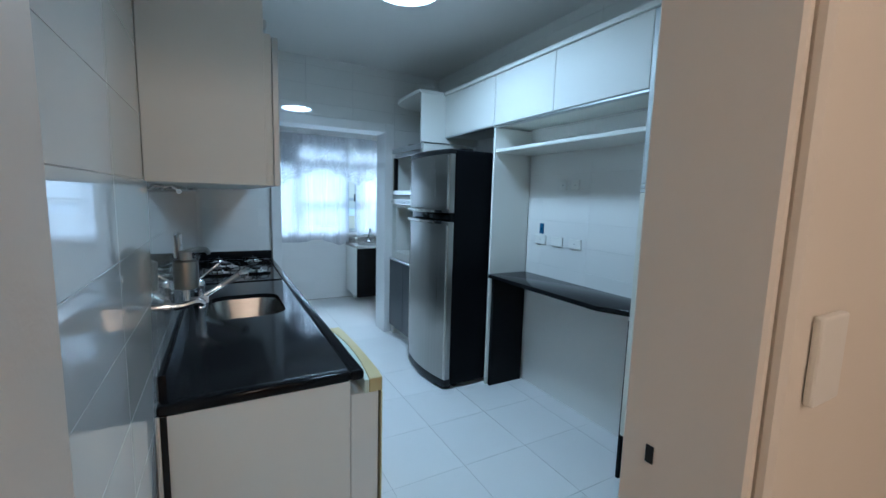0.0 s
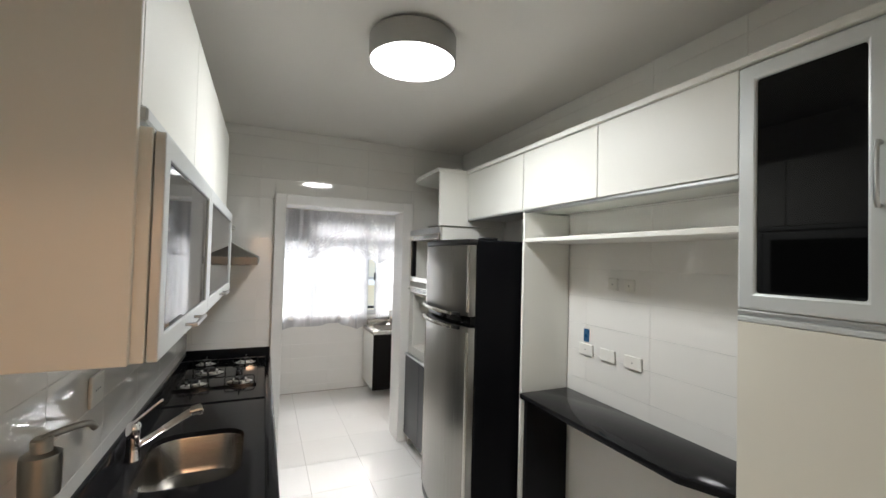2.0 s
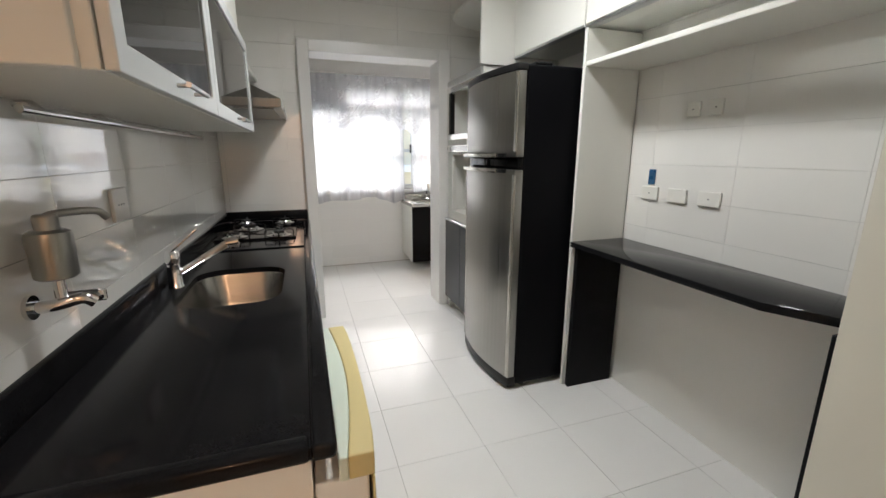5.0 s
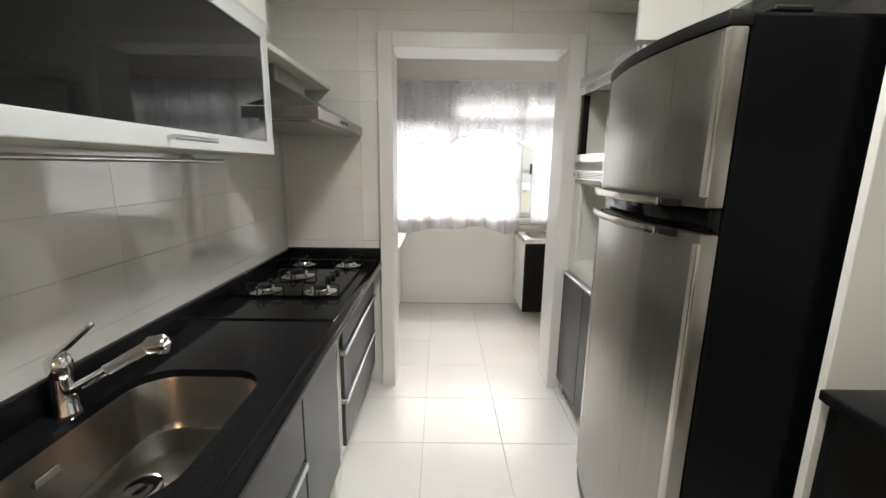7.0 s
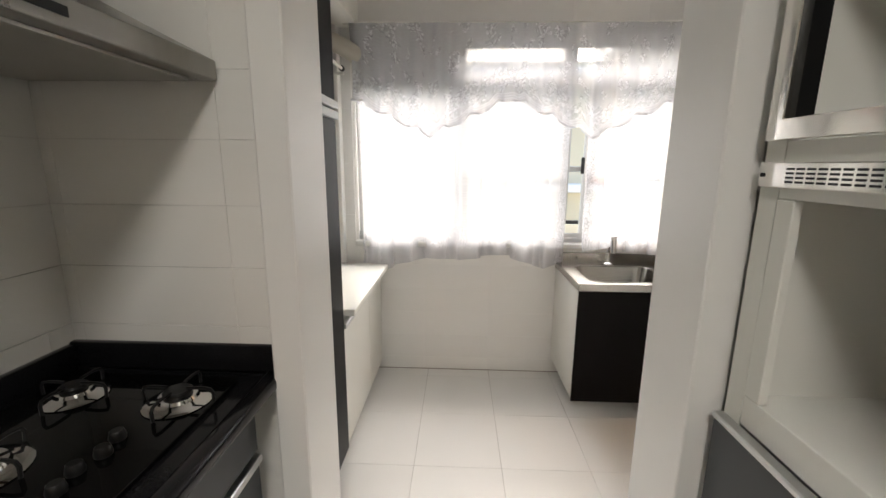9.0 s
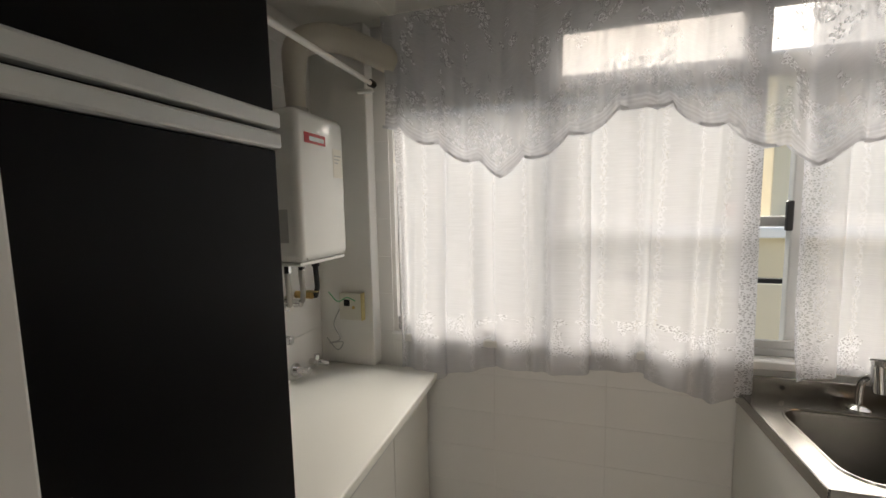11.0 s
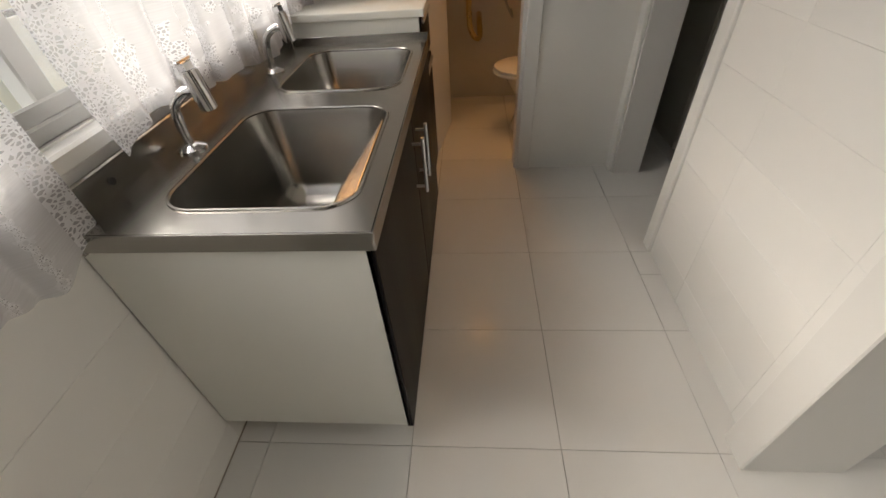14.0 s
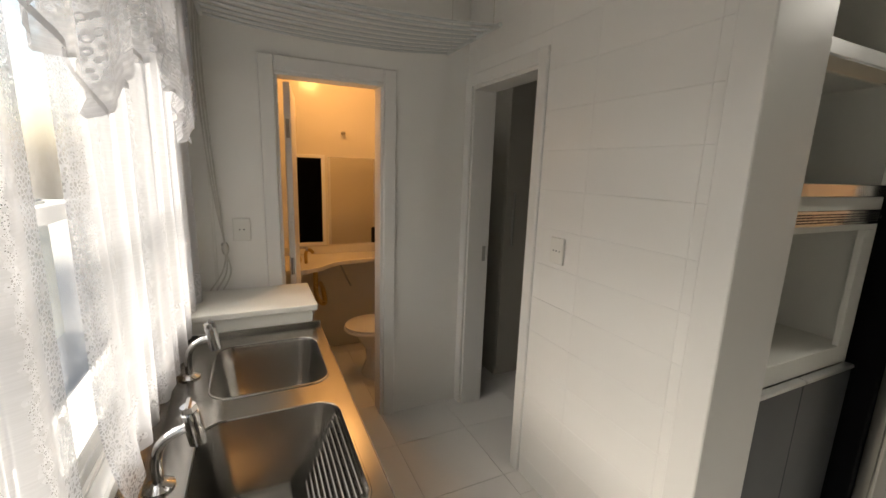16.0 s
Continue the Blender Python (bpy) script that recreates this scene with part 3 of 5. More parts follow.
# entrance jambs
entry = tagged(new("door_frame_entry"), "beige painted entrance jambs with a small latch hole", "door frame", kind="structure")
part("jamb", box(1.37, 1.387, NEAR - 0.155, NEAR + 0.004, 0, 2.1, 0.004), "hall_paint", entry)
part("jamb", box(0.74, 0.768, NEAR - 0.155, NEAR + 0.004, 0, 2.1, 0.004), "hall_paint", entry)
part("head", box(0.7685, 1.3695, NEAR - 0.155, NEAR + 0.004, 2.085, 2.103, 0.004), "hall_paint", entry)
part("casing", box(1.3875, 1.428, NEAR - 0.17, NEAR - 0.1505, 0, 2.17, 0.006), "hall_paint", entry)
part("latch_hole", box(1.3685, 1.3698, 0.864, 0.875, 1.18, 1.205), "plastic", entry)

# ---- window ----
win = tagged(new("window_1"), "wide white sliding laundry window with one sash slid open a hand's width", "window", kind="structure")
def bar(name, x0, x1, z0, z1, y0=6.63, y1=6.68):
    part(name, box(x0, x1, y0, y1, z0, z1, 0.004), "window_alu", win)
bar("bottom_rail", 1.121, 3.849, 0.981, 1.012, 6.605, 6.70)
bar("track_lip", 1.121, 3.849, 1.0125, 1.045, 6.605, 6.612)
bar("top_rail", 1.121, 3.849, 2.255, 2.279)
bar("transom", 1.121, 3.849, 2.012, 2.08)
bar("side_stile", 1.121, 1.15, 1.0125, 2.0115)
bar("side_stile", 3.82, 3.849, 1.0125, 2.0115)
for x0, x1, y0 in ((1.80, 1.86, 6.63), (2.50, 2.57, 6.63), (2.668, 2.72, 6.635), (3.26, 3.31, 6.63)):
    bar("stile", x0, x1, 1.0125, 2.0115, y0, y0 + 0.04)
for x0, x1 in ((1.835, 1.86), (2.50, 2.575), (3.26, 3.31)):
    bar("upper_mullion", x0, x1, 2.0805, 2.2545)
part("blank_panel", box(1.125, 1.834, 6.64, 6.66, 2.081, 2.254), "white", win, "solid white panel")
part("grille_bar", box(1.86, 3.82, 6.682, 6.71, 1.462, 1.502, 0.003), "window_alu", win, "level bar outside the panes")
part("latch", box(2.645, 2.667, 6.615, 6.634, 1.45, 1.56, 0.004), "plastic", win, "black sash latch")
for x0, x1, z0, z1 in ((1.15, 1.80, 1.0125, 2.0115), (1.86, 2.50, 1.0125, 2.0115), (2.72, 3.26, 1.0125, 2.0115), (3.31, 3.82, 1.0125, 2.0115), (1.86, 2.50, 2.0805, 2.2545), (2.575, 3.26, 2.0805, 2.2545), (3.31, 3.82, 2.0805, 2.2545)):
    p = part("pane", box(x0 - 0.004, x1 + 0.004, 6.652, 6.656, z0 - 0.004, z1 + 0.004), "pane", win)
    p.visible_shadow = False
structure("window_sill", box(1.10, 3.87, 6.56, 6.6, 0.94, 0.978, 0.006), "trim", "narrow white window sill", "window sill")

# ---- outside ----
structure("ground", box(-60, 60, 6.76, 120, -3.2, -3.0), "yard", "concrete yard far below the window", "ground")
facade = thing("apartment_building", "cream rendered neighbouring house across the yard", "building", at=(-1, 14.0, -3.0))
part("wall", box(-12, 6.2, 0, 5, 0, 6.9, 0.02), "facade", facade)
part("ledge", box(-12, 6.25, -0.08, 0, 6.6, 6.75, 0.01), "trim", facade)
low = thing("garden_wall", "low cream rendered yard wall with a dark rail", "wall", at=(3.3, 11.0, -3.0))
part("wall", box(-1.0, 12, 0, 0.2, 0, 3.5, 0.01), "facade", low)
part("rail", box(-1.0, 12, 0.05, 0.15, 3.5, 3.56, 0.005), "plastic", low)
shed = thing("shed_roof", "white sheet roof behind the yard wall", "roof", at=(6, 13.5, -3.0))
part("roof_sheet", box(-2.5, 6, 0, 4, 3.9, 4.1, 0.02), "roofing", shed)
part("wall", box(-2.3, 5.8, 0.2, 3.8, 0, 3.9), "facade", shed)
# added backdrop that covers the bright sky behind the right curtain
house = thing("backdrop_house", "pale rendered backdrop house, added behind the right curtain", "building", at=(13.0, 17.0, -3.0))
part("wall", box(-6.2, 12, 0, 6, 0, 7.9, 0.02), "facade", house)
part("roof", box(-6.5, 12.3, -0.35, 6.3, 7.9, 8.1, 0.03), "roofing", house, "white sheet roof")
pot = thing("chimney", "terracotta chimney cap above the white roof", "chimney", at=(5.1, 14.2, 1.1))
part("stack", box(-0.25, 0.25, -0.25, 0.25, 0, 0.45, 0.02), "terracotta", pot)

# ---- kitchen lamp ----
kl = thing("ceiling_lamp", "round flush ceiling lamp with a satin metal band, lit", "lamp", at=(1.875, 2.93, CEIL))
b = lathe([(0.212, -0.02), (0.215, -0.022), (0.215, -0.135), (0.208, -0.137), (0.208, -0.02)], (0, 0, 0), 64)
part("band", b, "lamp_band", kl, "satin nickel band", True)
part("base", cyl((0, 0, -0.03), (0, 0, 0), 0.12, seg=32), "white_plastic", kl)
part("diffuser", lathe([(0.0, -0.112), (0.1, -0.115), (0.206, -0.118), (0.206, -0.11), (0.0, -0.1)], (0, 0, 0), 64), "glow", kl, "glowing white diffuser", True)

# ---- kitchen, left side ----
def bar_handle(parent, a, b, out, mat="alu", r=0.006):
    """A bar handle from a to b, standing off the door by the vector out."""
    a, b, out = Vector(a), Vector(b), Vector(out)
    m = tube([a + out, b + out], r, 10, None, 2)
    for q in (a.lerp(b, 0.1), a.lerp(b, 0.9)):
        cyl(q, q + out, r * 0.8, seg=10, bm=m)
    return part("handle", m, mat, parent, "slim metal bar handle", True)


# granite worktop with a raised rim, a sink cut-out and a low upstand
SX0, SX1, SY0, SY1 = 0.79, 1.172, 2.83, 3.36
top = thing("worktop", "polished black granite worktop with raised rim and upstand", "worktop", at=(0, 0, 0))
part("slab", slab_with_holes([(LW + 0.004, 1.945), (1.30, 1.945), (1.30, DW - 0.004), (LW + 0.004, DW - 0.004)], [rounded(SX0, SX1, SY0, SY1, 0.11)], 0.868, 0.893), "granite", top)
b = box(1.262, 1.312, 1.938, DW - 0.003, 0.862, 0.9, 0.011, None, 3)
part("front_rim", b, "granite", top, "", True)
part("end_rim", box(LW + 0.003, 1.2615, 1.938, 1.985, 0.862, 0.9, 0.011, None, 3), "granite", top, "", True)
part("upstand", box(LW + 0.007, LW + 0.03, 1.986, DW - 0.032, 0.8932, 0.975, 0.005, None, 2), "granite", top, "", True)
part("upstand", box(LW + 0.007, 1.30, DW - 0.0315, DW - 0.008, 0.9005, 0.98, 0.005, None, 2), "granite", top, "", True)
part("ridge", box(LW + 0.031, 1.2615, 3.775, 3.80, 0.8932, 0.9, 0.003), "granite", top)

sink = thing("kitchen_sink", "stainless steel undermount sink bowl with a drain", "sink")
part("bowl", bowl(SX0 - 0.006, SX1 + 0.006, SY0 - 0.006, SY1 + 0.006, 0.115, 0.8675, 0.17), "sink", sink, "", True)
part("drain", lathe([(0.055, 0.001), (0.057, 0.005), (0.045, 0.006), (0.03, 0.003), (0.012, 0.004)], (0.93, 3.09, 0.6985), 24), "chrome", sink, "chrome drain ring", True)
part("overflow", box(0.797, 0.803, 2.98, 3.04, 0.80, 0.82, 0.002), "grey_metal", sink)

tap = thing("kitchen_faucet", "chrome single-lever kitchen faucet with a pull-out spout", "faucet", at=(0.752, 3.13, 0.893))
part("base", lathe([(0.03, 0), (0.03, 0.006), (0.026, 0.012), (0.024, 0.1), (0.026, 0.13), (0.02, 0.15)], (0, 0, 0)), "chrome", tap, "", True)
b = lathe([(0.024, 0.1), (0.028, 0.112), (0.028, 0.135), (0.024, 0.152), (0.012, 0.162), (0.002, 0.164)], (0, 0, 0))
part("valve_head", b, "chrome", tap, "", True)
b = prism([(-0.022, -0.019), (0.03, -0.017), (0.1, -0.013), (0.135, -0.008), (0.14, 0.0), (0.135, 0.008), (0.1, 0.013), (0.03, 0.017), (-0.022, 0.019)], -0.005, 0.006, 0.003)
b.transform(Matrix.Translation((-0.004, 0, 0.152)) @ Matrix.Rotation(radians(-41), 4, "Y"))
part("lever", b, "chrome", tap, "flat chrome lever blade", True)
part("spout", tube([(0.012, 0.003, 0.058), (0.06, 0.012, 0.085), (0.1, 0.018, 0.109)], lambda u: 0.0145 - 0.003 * u, 14), "chrome", tap, "", True)
part("spout_ring", cyl((0.098, 0.0178, 0.108), (0.106, 0.019, 0.1125), 0.0145, seg=20, bevel=0.002), "chrome", tap, "", True)
part("spray_handle", tube([(0.106, 0.019, 0.1125), (0.15, 0.027, 0.138), (0.2, 0.036, 0.166)], lambda u: 0.0135 + 0.003 * u, 14), "grey_metal", tap, "satin pull-out handle", True)
part("spray_head", cyl((0.196, 0.035, 0.168), (0.244, 0.044, 0.172), 0.0225, 0.024, 20, None, 0.006), "chrome", tap, "chrome spray head", True)
part("nozzle", cyl((0.232, 0.042, 0.15), (0.234, 0.042, 0.168), 0.014, 0.017, 16), "grey_metal", tap, "", True)

# hob
hob = thing("gas_hob", "black glass gas hob with five burners and iron grates", "hob", at=(0.967, 4.435, 0.9))
part("glass", prism(rounded(-0.245, 0.245, -0.375, 0.375, 0.02), -0.006, 0.006, 0.002), "black_glass", hob)
for i, (x, y, r) in enumerate(((-0.135, -0.30, 0.05), (0.14, -0.305, 0.05), (-0.07, -0.02, 0.062), (-0.125, 0.255, 0.045), (0.155, 0.247, 0.05))):
    bn = part("burner", lathe([(r + 0.026, 0.006), (r + 0.029, 0.0085), (r + 0.024, 0.0115), (r + 0.012, 0.0125), (r - 0.002, 0.018), (r - 0.006, 0.026), (r * 0.6, 0.028)], (x, y, 0)), "chrome", hob, "chrome burner ring", True)
    part("cap", lathe([(r * 0.66, 0.028), (r * 0.68, 0.036), (r * 0.6, 0.04), (0.002, 0.041)], (x, y, 0)), "plastic", bn, "black enamel cap", True)
    g = bmesh.new()
    for k in range(4):
        a = k * math.pi / 2 + math.pi / 4 * 0
        ca, sa = math.cos(a), math.sin(a)
        L0, L1 = r * 0.5, r + 0.035
        tube([(x + ca * L0, y + sa * L0, 0.044), (x + ca * L1, y + sa * L1, 0.042), (x + ca * (L1 + 0.004), y + sa * (L1 + 0.004), 0.008)], 0.0042, 6, g, 3)
    part("grate", g, "plastic", bn, "black iron grate", True)
for k in range(5):
    part("knob", lathe([(0.016, 0.006), (0.017, 0.012), (0.014, 0.026), (0.012, 0.028)], (0.12 + 0.012 * (k % 2), -0.10 + k * 0.05, 0)), "plastic", hob, "black control knob", True)

# base cabinets under the worktop
FX = 1.262
def base_unit(name, label, y0, y1, fronts, top=0.862, group="kitchen base cabinets"):
    """A base unit; fronts are (y0, y1, z0, z1, kind) on its face."""
    u = thing(name, label, "cabinet", group)
    part("body", box(0.70, FX - 0.02, y0, y1, 0.15, top, 0.002), "white", u)
    part("plinth", box(0.70, FX - 0.07, y0, y1, 0.0, 0.149), "white", u)
    for a, c, z0, z1, k in fronts:
        d = part("drawer_front" if k == "drawer" else "door", box(FX - 0.018, FX, a + 0.003, c - 0.003, z0, z1 - 0.03, 0.002), "graphite", u, "dark grey laminate front")
        part("handle_profile", box(FX - 0.018, FX + 0.012, a + 0.003, c - 0.003, z1 - 0.0295, z1 - 0.006, 0.003), "alu", d, "aluminium grip profile")
    return u


base_unit("base_cabinet", "grey-fronted base cabinet with doors under the sink", 2.575, 3.37, [(2.575, 2.92, 0.20, 0.862, "door"), (2.92, 3.37, 0.575, 0.862, "door"), (2.92, 3.37, 0.20, 0.57, "drawer")], 0.66)
base_unit("base_cabinet", "grey-fronted single base cabinet", 3.375, 3.80, [(3.375, 3.80, 0.20, 0.862, "door")])
base_unit("drawer_cabinet", "grey three-drawer cabinet with aluminium grips under the hob", 3.915, 4.795, [(3.915, 4.78, 0.70, 0.862, "drawer"), (3.915, 4.78, 0.455, 0.695, "drawer"), (3.915, 4.78, 0.20, 0.45, "drawer")])
fil = thing("filler_panel", "white filler panel between the base cabinets", "panel")
part("panel", box(0.70, FX - 0.03, 3.802, 3.913, 0.0, 0.862, 0.002), "white", fil)
part("end_panel", box(LW + 0.004, 1.262, 1.948, 1.966, 0.0, 0.861, 0.002), "white", top, "cream laminate end panel")
part("dark_edge", box(LW + 0.012, LW + 0.03, 1.9445, 1.9475, 0.0, 0.861), "plastic", top)

# the small appliance under the worktop end
dw = thing("dishwasher", "white under-counter appliance with a yellowed curved top", "appliance")
part("body", box(0.74, 1.264, 1.972, 2.565, 0.03, 0.80, 0.006), "enamel", dw)
part("front_body", box(1.2645, 1.372, 1.951, 2.565, 0.03, 0.805, 0.005, None, 2), "enamel", dw, "white enamel front casing")
n = 10
curve = [(1.33 + 0.026 * math.sin(math.pi * k / n), 1.938 + 0.645 * k / n) for k in range(n + 1)]
outer = [(1.382 + 0.012 * math.sin(math.pi * k / n) ** 0.5, 1.938 + 0.645 * k / n) for k in range(n + 1)]
part("top", prism([(1.3125, 1.938)] + curve + [(1.3125, 2.583)], 0.8065, 0.859, 0.003), "pale_green", dw, "pale greenish top plate")
part("top_trim", prism([(x + 0.0005, y) for x, y in curve] + outer[::-1], 0.8065, 0.861, 0.004), "aged_plastic", dw, "yellowed plastic trim")
part("door", prism([(x - 0.006, y) for x, y in outer] + [(x, y) for x, y in outer[::-1]], 0.06, 0.802, 0.002), "aged_plastic", dw, "yellowed door panel")
# black strip stands for the shade in the gap behind the door
part("seal", box(1.3725, 1.3755, 1.96, 2.56, 0.05, 0.80), "rubber", dw)
for x, y in ((0.8, 2.02), (0.8, 2.52), (1.3, 2.02), (1.3, 2.52)):
    part("foot", cyl((x, y, 0), (x, y, 0.03), 0.02, seg=12), "rubber", dw)

# wall cabinets
CX = 1.044
wc = thing("wall_cabinet", "white wall cabinet with smoked glass doors in silver frames", "cabinet")
part("body", box(LW + 0.007, CX - 0.022, 1.985, 3.83, 1.556, 2.02, 0.002), "white", wc)
for y0, y1, hy in ((1.99, 2.757, 2.28), (2.762, 3.83, 3.18)):
    d = part("door", frame_bars("x", CX - 0.02, y0, y1, 1.556, 2.015, 0.048, 0.02, 0.003), "alu_paint", wc, "silver aluminium door frame")
    part("glass", box(CX - 0.014, CX - 0.006, y0 + 0.045, y1 - 0.045, 1.60, 1.97), "smoke", d, "smoked black glass")
    bar_handle(d, (CX, hy, 1.582), (CX, hy + 0.19, 1.582), (0.026, 0, 0))
wu = thing("upper_wall_cabinet", "white flap-door wall cabinet above the glass doors", "cabinet")
part("body", box(LW + 0.007, 0.982, 1.985, 3.947, 2.022, 2.52, 0.002), "white", wu)
part("end_panel", box(LW + 0.007, 1.0, 1.968, 1.9845, 1.556, 2.52, 0.002), "white", wu)
for y0, y1 in ((1.985, 2.637), (2.641, 3.292), (3.296, 3.947)):
    d = part("door", box(0.983, 1.001, y0, y1, 2.062, 2.518, 0.002), "white", wu)
part("grip_profile", box(0.975, 1.012, 1.985, 3.947, 2.03, 2.06, 0.004), "alu_paint", wu, "silver grip profile")
sh = thing("wall_shelf", "white wall shelf running above the hood", "shelf")
part("board", box(LW + 0.007, 1.0, 3.835, DW - 0.008, 1.975, 2.003, 0.004), "white", sh)
for z in (2.062, 2.492):
    rs = thing("corner_shelf", "rounded white end shelf beside the wall cabinet", "shelf", "rounded end shelves")
    part("board", prism([(LW + 0.007, 3.949), (0.985, 3.949)] + [(LW + 0.31 * math.cos(radians(a)), 3.949 + 0.28 * math.sin(radians(a))) for a in range(10, 91, 10)] + [(LW + 0.007, 4.229)], z, z + 0.025, 0.004), "white", rs)

# extractor hood
hd = thing("extractor_hood", "stainless steel pyramid extractor hood over the hob", "hood", at=(0, 0, 0))
def frustum(x0, x1, y0, y1, z0, X0, X1, Y0, Y1, z1):
    m = bmesh.new()
    a = [m.verts.new(p) for p in ((x0, y0, z0), (x1, y0, z0), (x1, y1, z0), (x0, y1, z0))]
    c = [m.verts.new(p) for p in ((X0, Y0, z1), (X1, Y0, z1), (X1, Y1, z1), (X0, Y1, z1))]
    m.faces.new(a[::-1]), m.faces.new(c)
    for k in range(4):
        m.faces.new((a[k], a[(k + 1) % 4], c[(k + 1) % 4], c[k]))
    bmesh.ops.bevel(m, geom=m.edges[:], offset=0.003, segments=2, affect="EDGES")
    return m
part("rim", box(LW + 0.008, 1.195, 3.925, DW - 0.012, 1.705, 1.755, 0.004, None, 2), "steel", hd)
part("canopy", frustum(LW + 0.008, 1.19, 3.93, DW - 0.014, 1.7555, LW + 0.008, 0.93, 4.18, 4.62, 1.90), "steel", hd)
part("neck", box(LW + 0.008, 0.925, 4.19, 4.61, 1.9005, 1.974, 0.003), "steel", hd)
part("filter", box(LW + 0.05, 1.15, 3.98, 4.82, 1.698, 1.7045, 0.001), "grey_metal", hd, "grey grease filter")
part("control_strip", box(1.1955, 1.1975, 4.30, 4.46, 1.722, 1.738), "plastic", hd, "black push-button strip")

# utensil rail
rail = thing("utensil_rail", "chrome utensil rail below the wall cabinets", "rail")
part("rod", tube([(0.735, 2.36, 1.53), (0.735, 4.03, 1.53)], 0.009, 12, None, 2), "chrome", rail, "", True)
for y in (2.45, 2.80, 3.82):
    part("bracket", tube([(LW + 0.007, y, 1.545), (0.71, y, 1.55), (0.735, y, 1.53)], 0.008, 10), "chrome", rail, "", True)

# wall filter and its tap
wf = thing("soap_dispenser", "wall-mounted stainless steel water filter with a spout", "dispenser", at=(0.745, 2.345, 1.10))
part("body", lathe([(0.034, 0.065), (0.04, 0.07), (0.042, 0.16), (0.04, 0.17), (0.03, 0.176)], (0, 0, 0)), "steel", wf, "", True)
part("spout", tube([(0, 0, 0.17), (0, 0, 0.2), (0.015, 0.02, 0.208), (0.06, 0.08, 0.205), (0.075, 0.1, 0.185)], 0.009, 10), "grey_metal", wf, "", True)
part("cap", lathe([(0.022, 0.176), (0.022, 0.205), (0.018, 0.21)], (0, 0, 0)), "grey_metal", wf, "", True)
part("stem", cyl((0, 0, 0.02), (0, 0, 0.066), 0.012), "chrome", wf, "", True)
part("valve", tube([(-0.065, 0, 0.0), (-0.02, 0, 0.0), (0.03, 0.01, 0.01), (0.05, 0.02, -0.005)], 0.014, 12), "chrome", wf, "", True)
part("flange", cyl((-0.0655, 0, 0), (-0.055, 0, 0), 0.028), "chrome", wf, "", True)
part("lever", box(-0.01, 0.07, 0.03, 0.042, -0.008, 0.022, 0.004), "chrome", wf)


def outlet(name, label, at, normal, w=0.115, h=0.07, slots=2, group="wall outlets"):
    """A wall plate facing along +x, -x, +y or -y, with dark sockets."""
    o = thing(name, label, "outlet", group, at)
    part("plate", box(-w / 2, w / 2, -0.012, 0, -h / 2, h / 2, 0.004, None, 2), "white_plastic", o)
    for k in range(slots):
        part("socket", cyl(((k - (slots - 1) / 2) * 0.02, -0.0125, 0), ((k - (slots - 1) / 2) * 0.02, -0.0119, 0), 0.0035, seg=10), "plastic", o)
    o.rotation_euler = (0, 0, {"-y": 0, "x": math.pi / 2, "y": math.pi, "-x": -math.pi / 2}[normal])
    return o


outlet("wall_outlet", "white two-hole outlet on the kitchen tiles", (LW + 0.008, 2.89, 1.27), "x", 0.12, 0.11, 3)

# ---- kitchen, right side ----
RX = 2.768
PX = RW - 0.008
def cab_door(parent, y0, y1, z0, z1, mat="white"):
    return part("door", box(RX - 0.018, RX, y0 + 0.002, y1 - 0.002, z0, z1, 0.002), mat, parent)


uc = thing("upper_cabinet", "row of white upper cabinets above the desk niche", "cabinet")
part("body", box(RX + 0.0005, PX, 1.915, 3.228, 2.10, 2.475, 0.002), "white", uc)
cab_door(uc, 1.915, 2.583, 2.103, 2.474), cab_door(uc, 2.583, 3.222, 2.103, 2.474)
part("grip_profile", box(RX - 0.016, RX + 0.03, 1.915, 3.222, 2.084, 2.0995, 0.003), "alu", uc, "aluminium grip profile")
uf = thing("upper_cabinet", "white cabinet above the refrigerator", "cabinet")
part("body", box(RX + 0.0005, PX, 3.2285, 4.008, 2.105, 2.475, 0.002), "white", uf)
cab_door(uf, 3.229, 4.006, 2.103, 2.474)
part("grip_profile", box(RX - 0.016, RX + 0.03, 3.229, 4.006, 2.09, 2.1045, 0.003), "alu", uf, "aluminium grip profile")
cr = thing("crown_board", "white top board running over the cabinets", "board")
part("board", box(RX - 0.035, PX, NEAR + 0.01, 4.009, 2.4755, 2.505, 0.003), "white", cr)
es = thing("end_shelf_unit", "open white end shelf with a rounded top board", "shelf")
part("side", box(2.50, PX, 4.0095, 4.03, 2.045, 2.475, 0.002), "white", es)
part("top_board", prism([(PX, 4.0095), (2.48, 4.0095), (2.48, 4.45), (2.50, 4.58), (2.56, 4.68), (2.66, 4.75), (2.8, 4.79), (PX, 4.80)], 2.4755, 2.505, 0.003), "white", es)

ns = thing("niche_shelf", "long white shelf under the upper cabinets", "shelf")
part("board", box(RX - 0.01, PX, 1.915, 3.203, 1.895, 1.92, 0.003), "white", ns)
sp = thing("side_panel", "tall white panel beside the refrigerator", "panel")
part("panel", box(RX - 0.012, PX, 3.204, 3.2275, 0.002, 2.087, 0.002), "white", sp)
dk = thing("desk", "black granite wall desk with a clipped corner on black panels", "desk")
part("leg_panel", box(RX + 0.01, PX - 0.02, 3.172, 3.203, 0.0, 0.907, 0.002), "black", dk, "black laminate panel")

part("top", prism([(PX, 3.203), (2.74, 3.203), (2.735, 3.17), (2.752, 2.14), (2.85, 1.94), (PX, 1.94)], 0.908, 0.94, 0.006), "granite", dk, "", True)
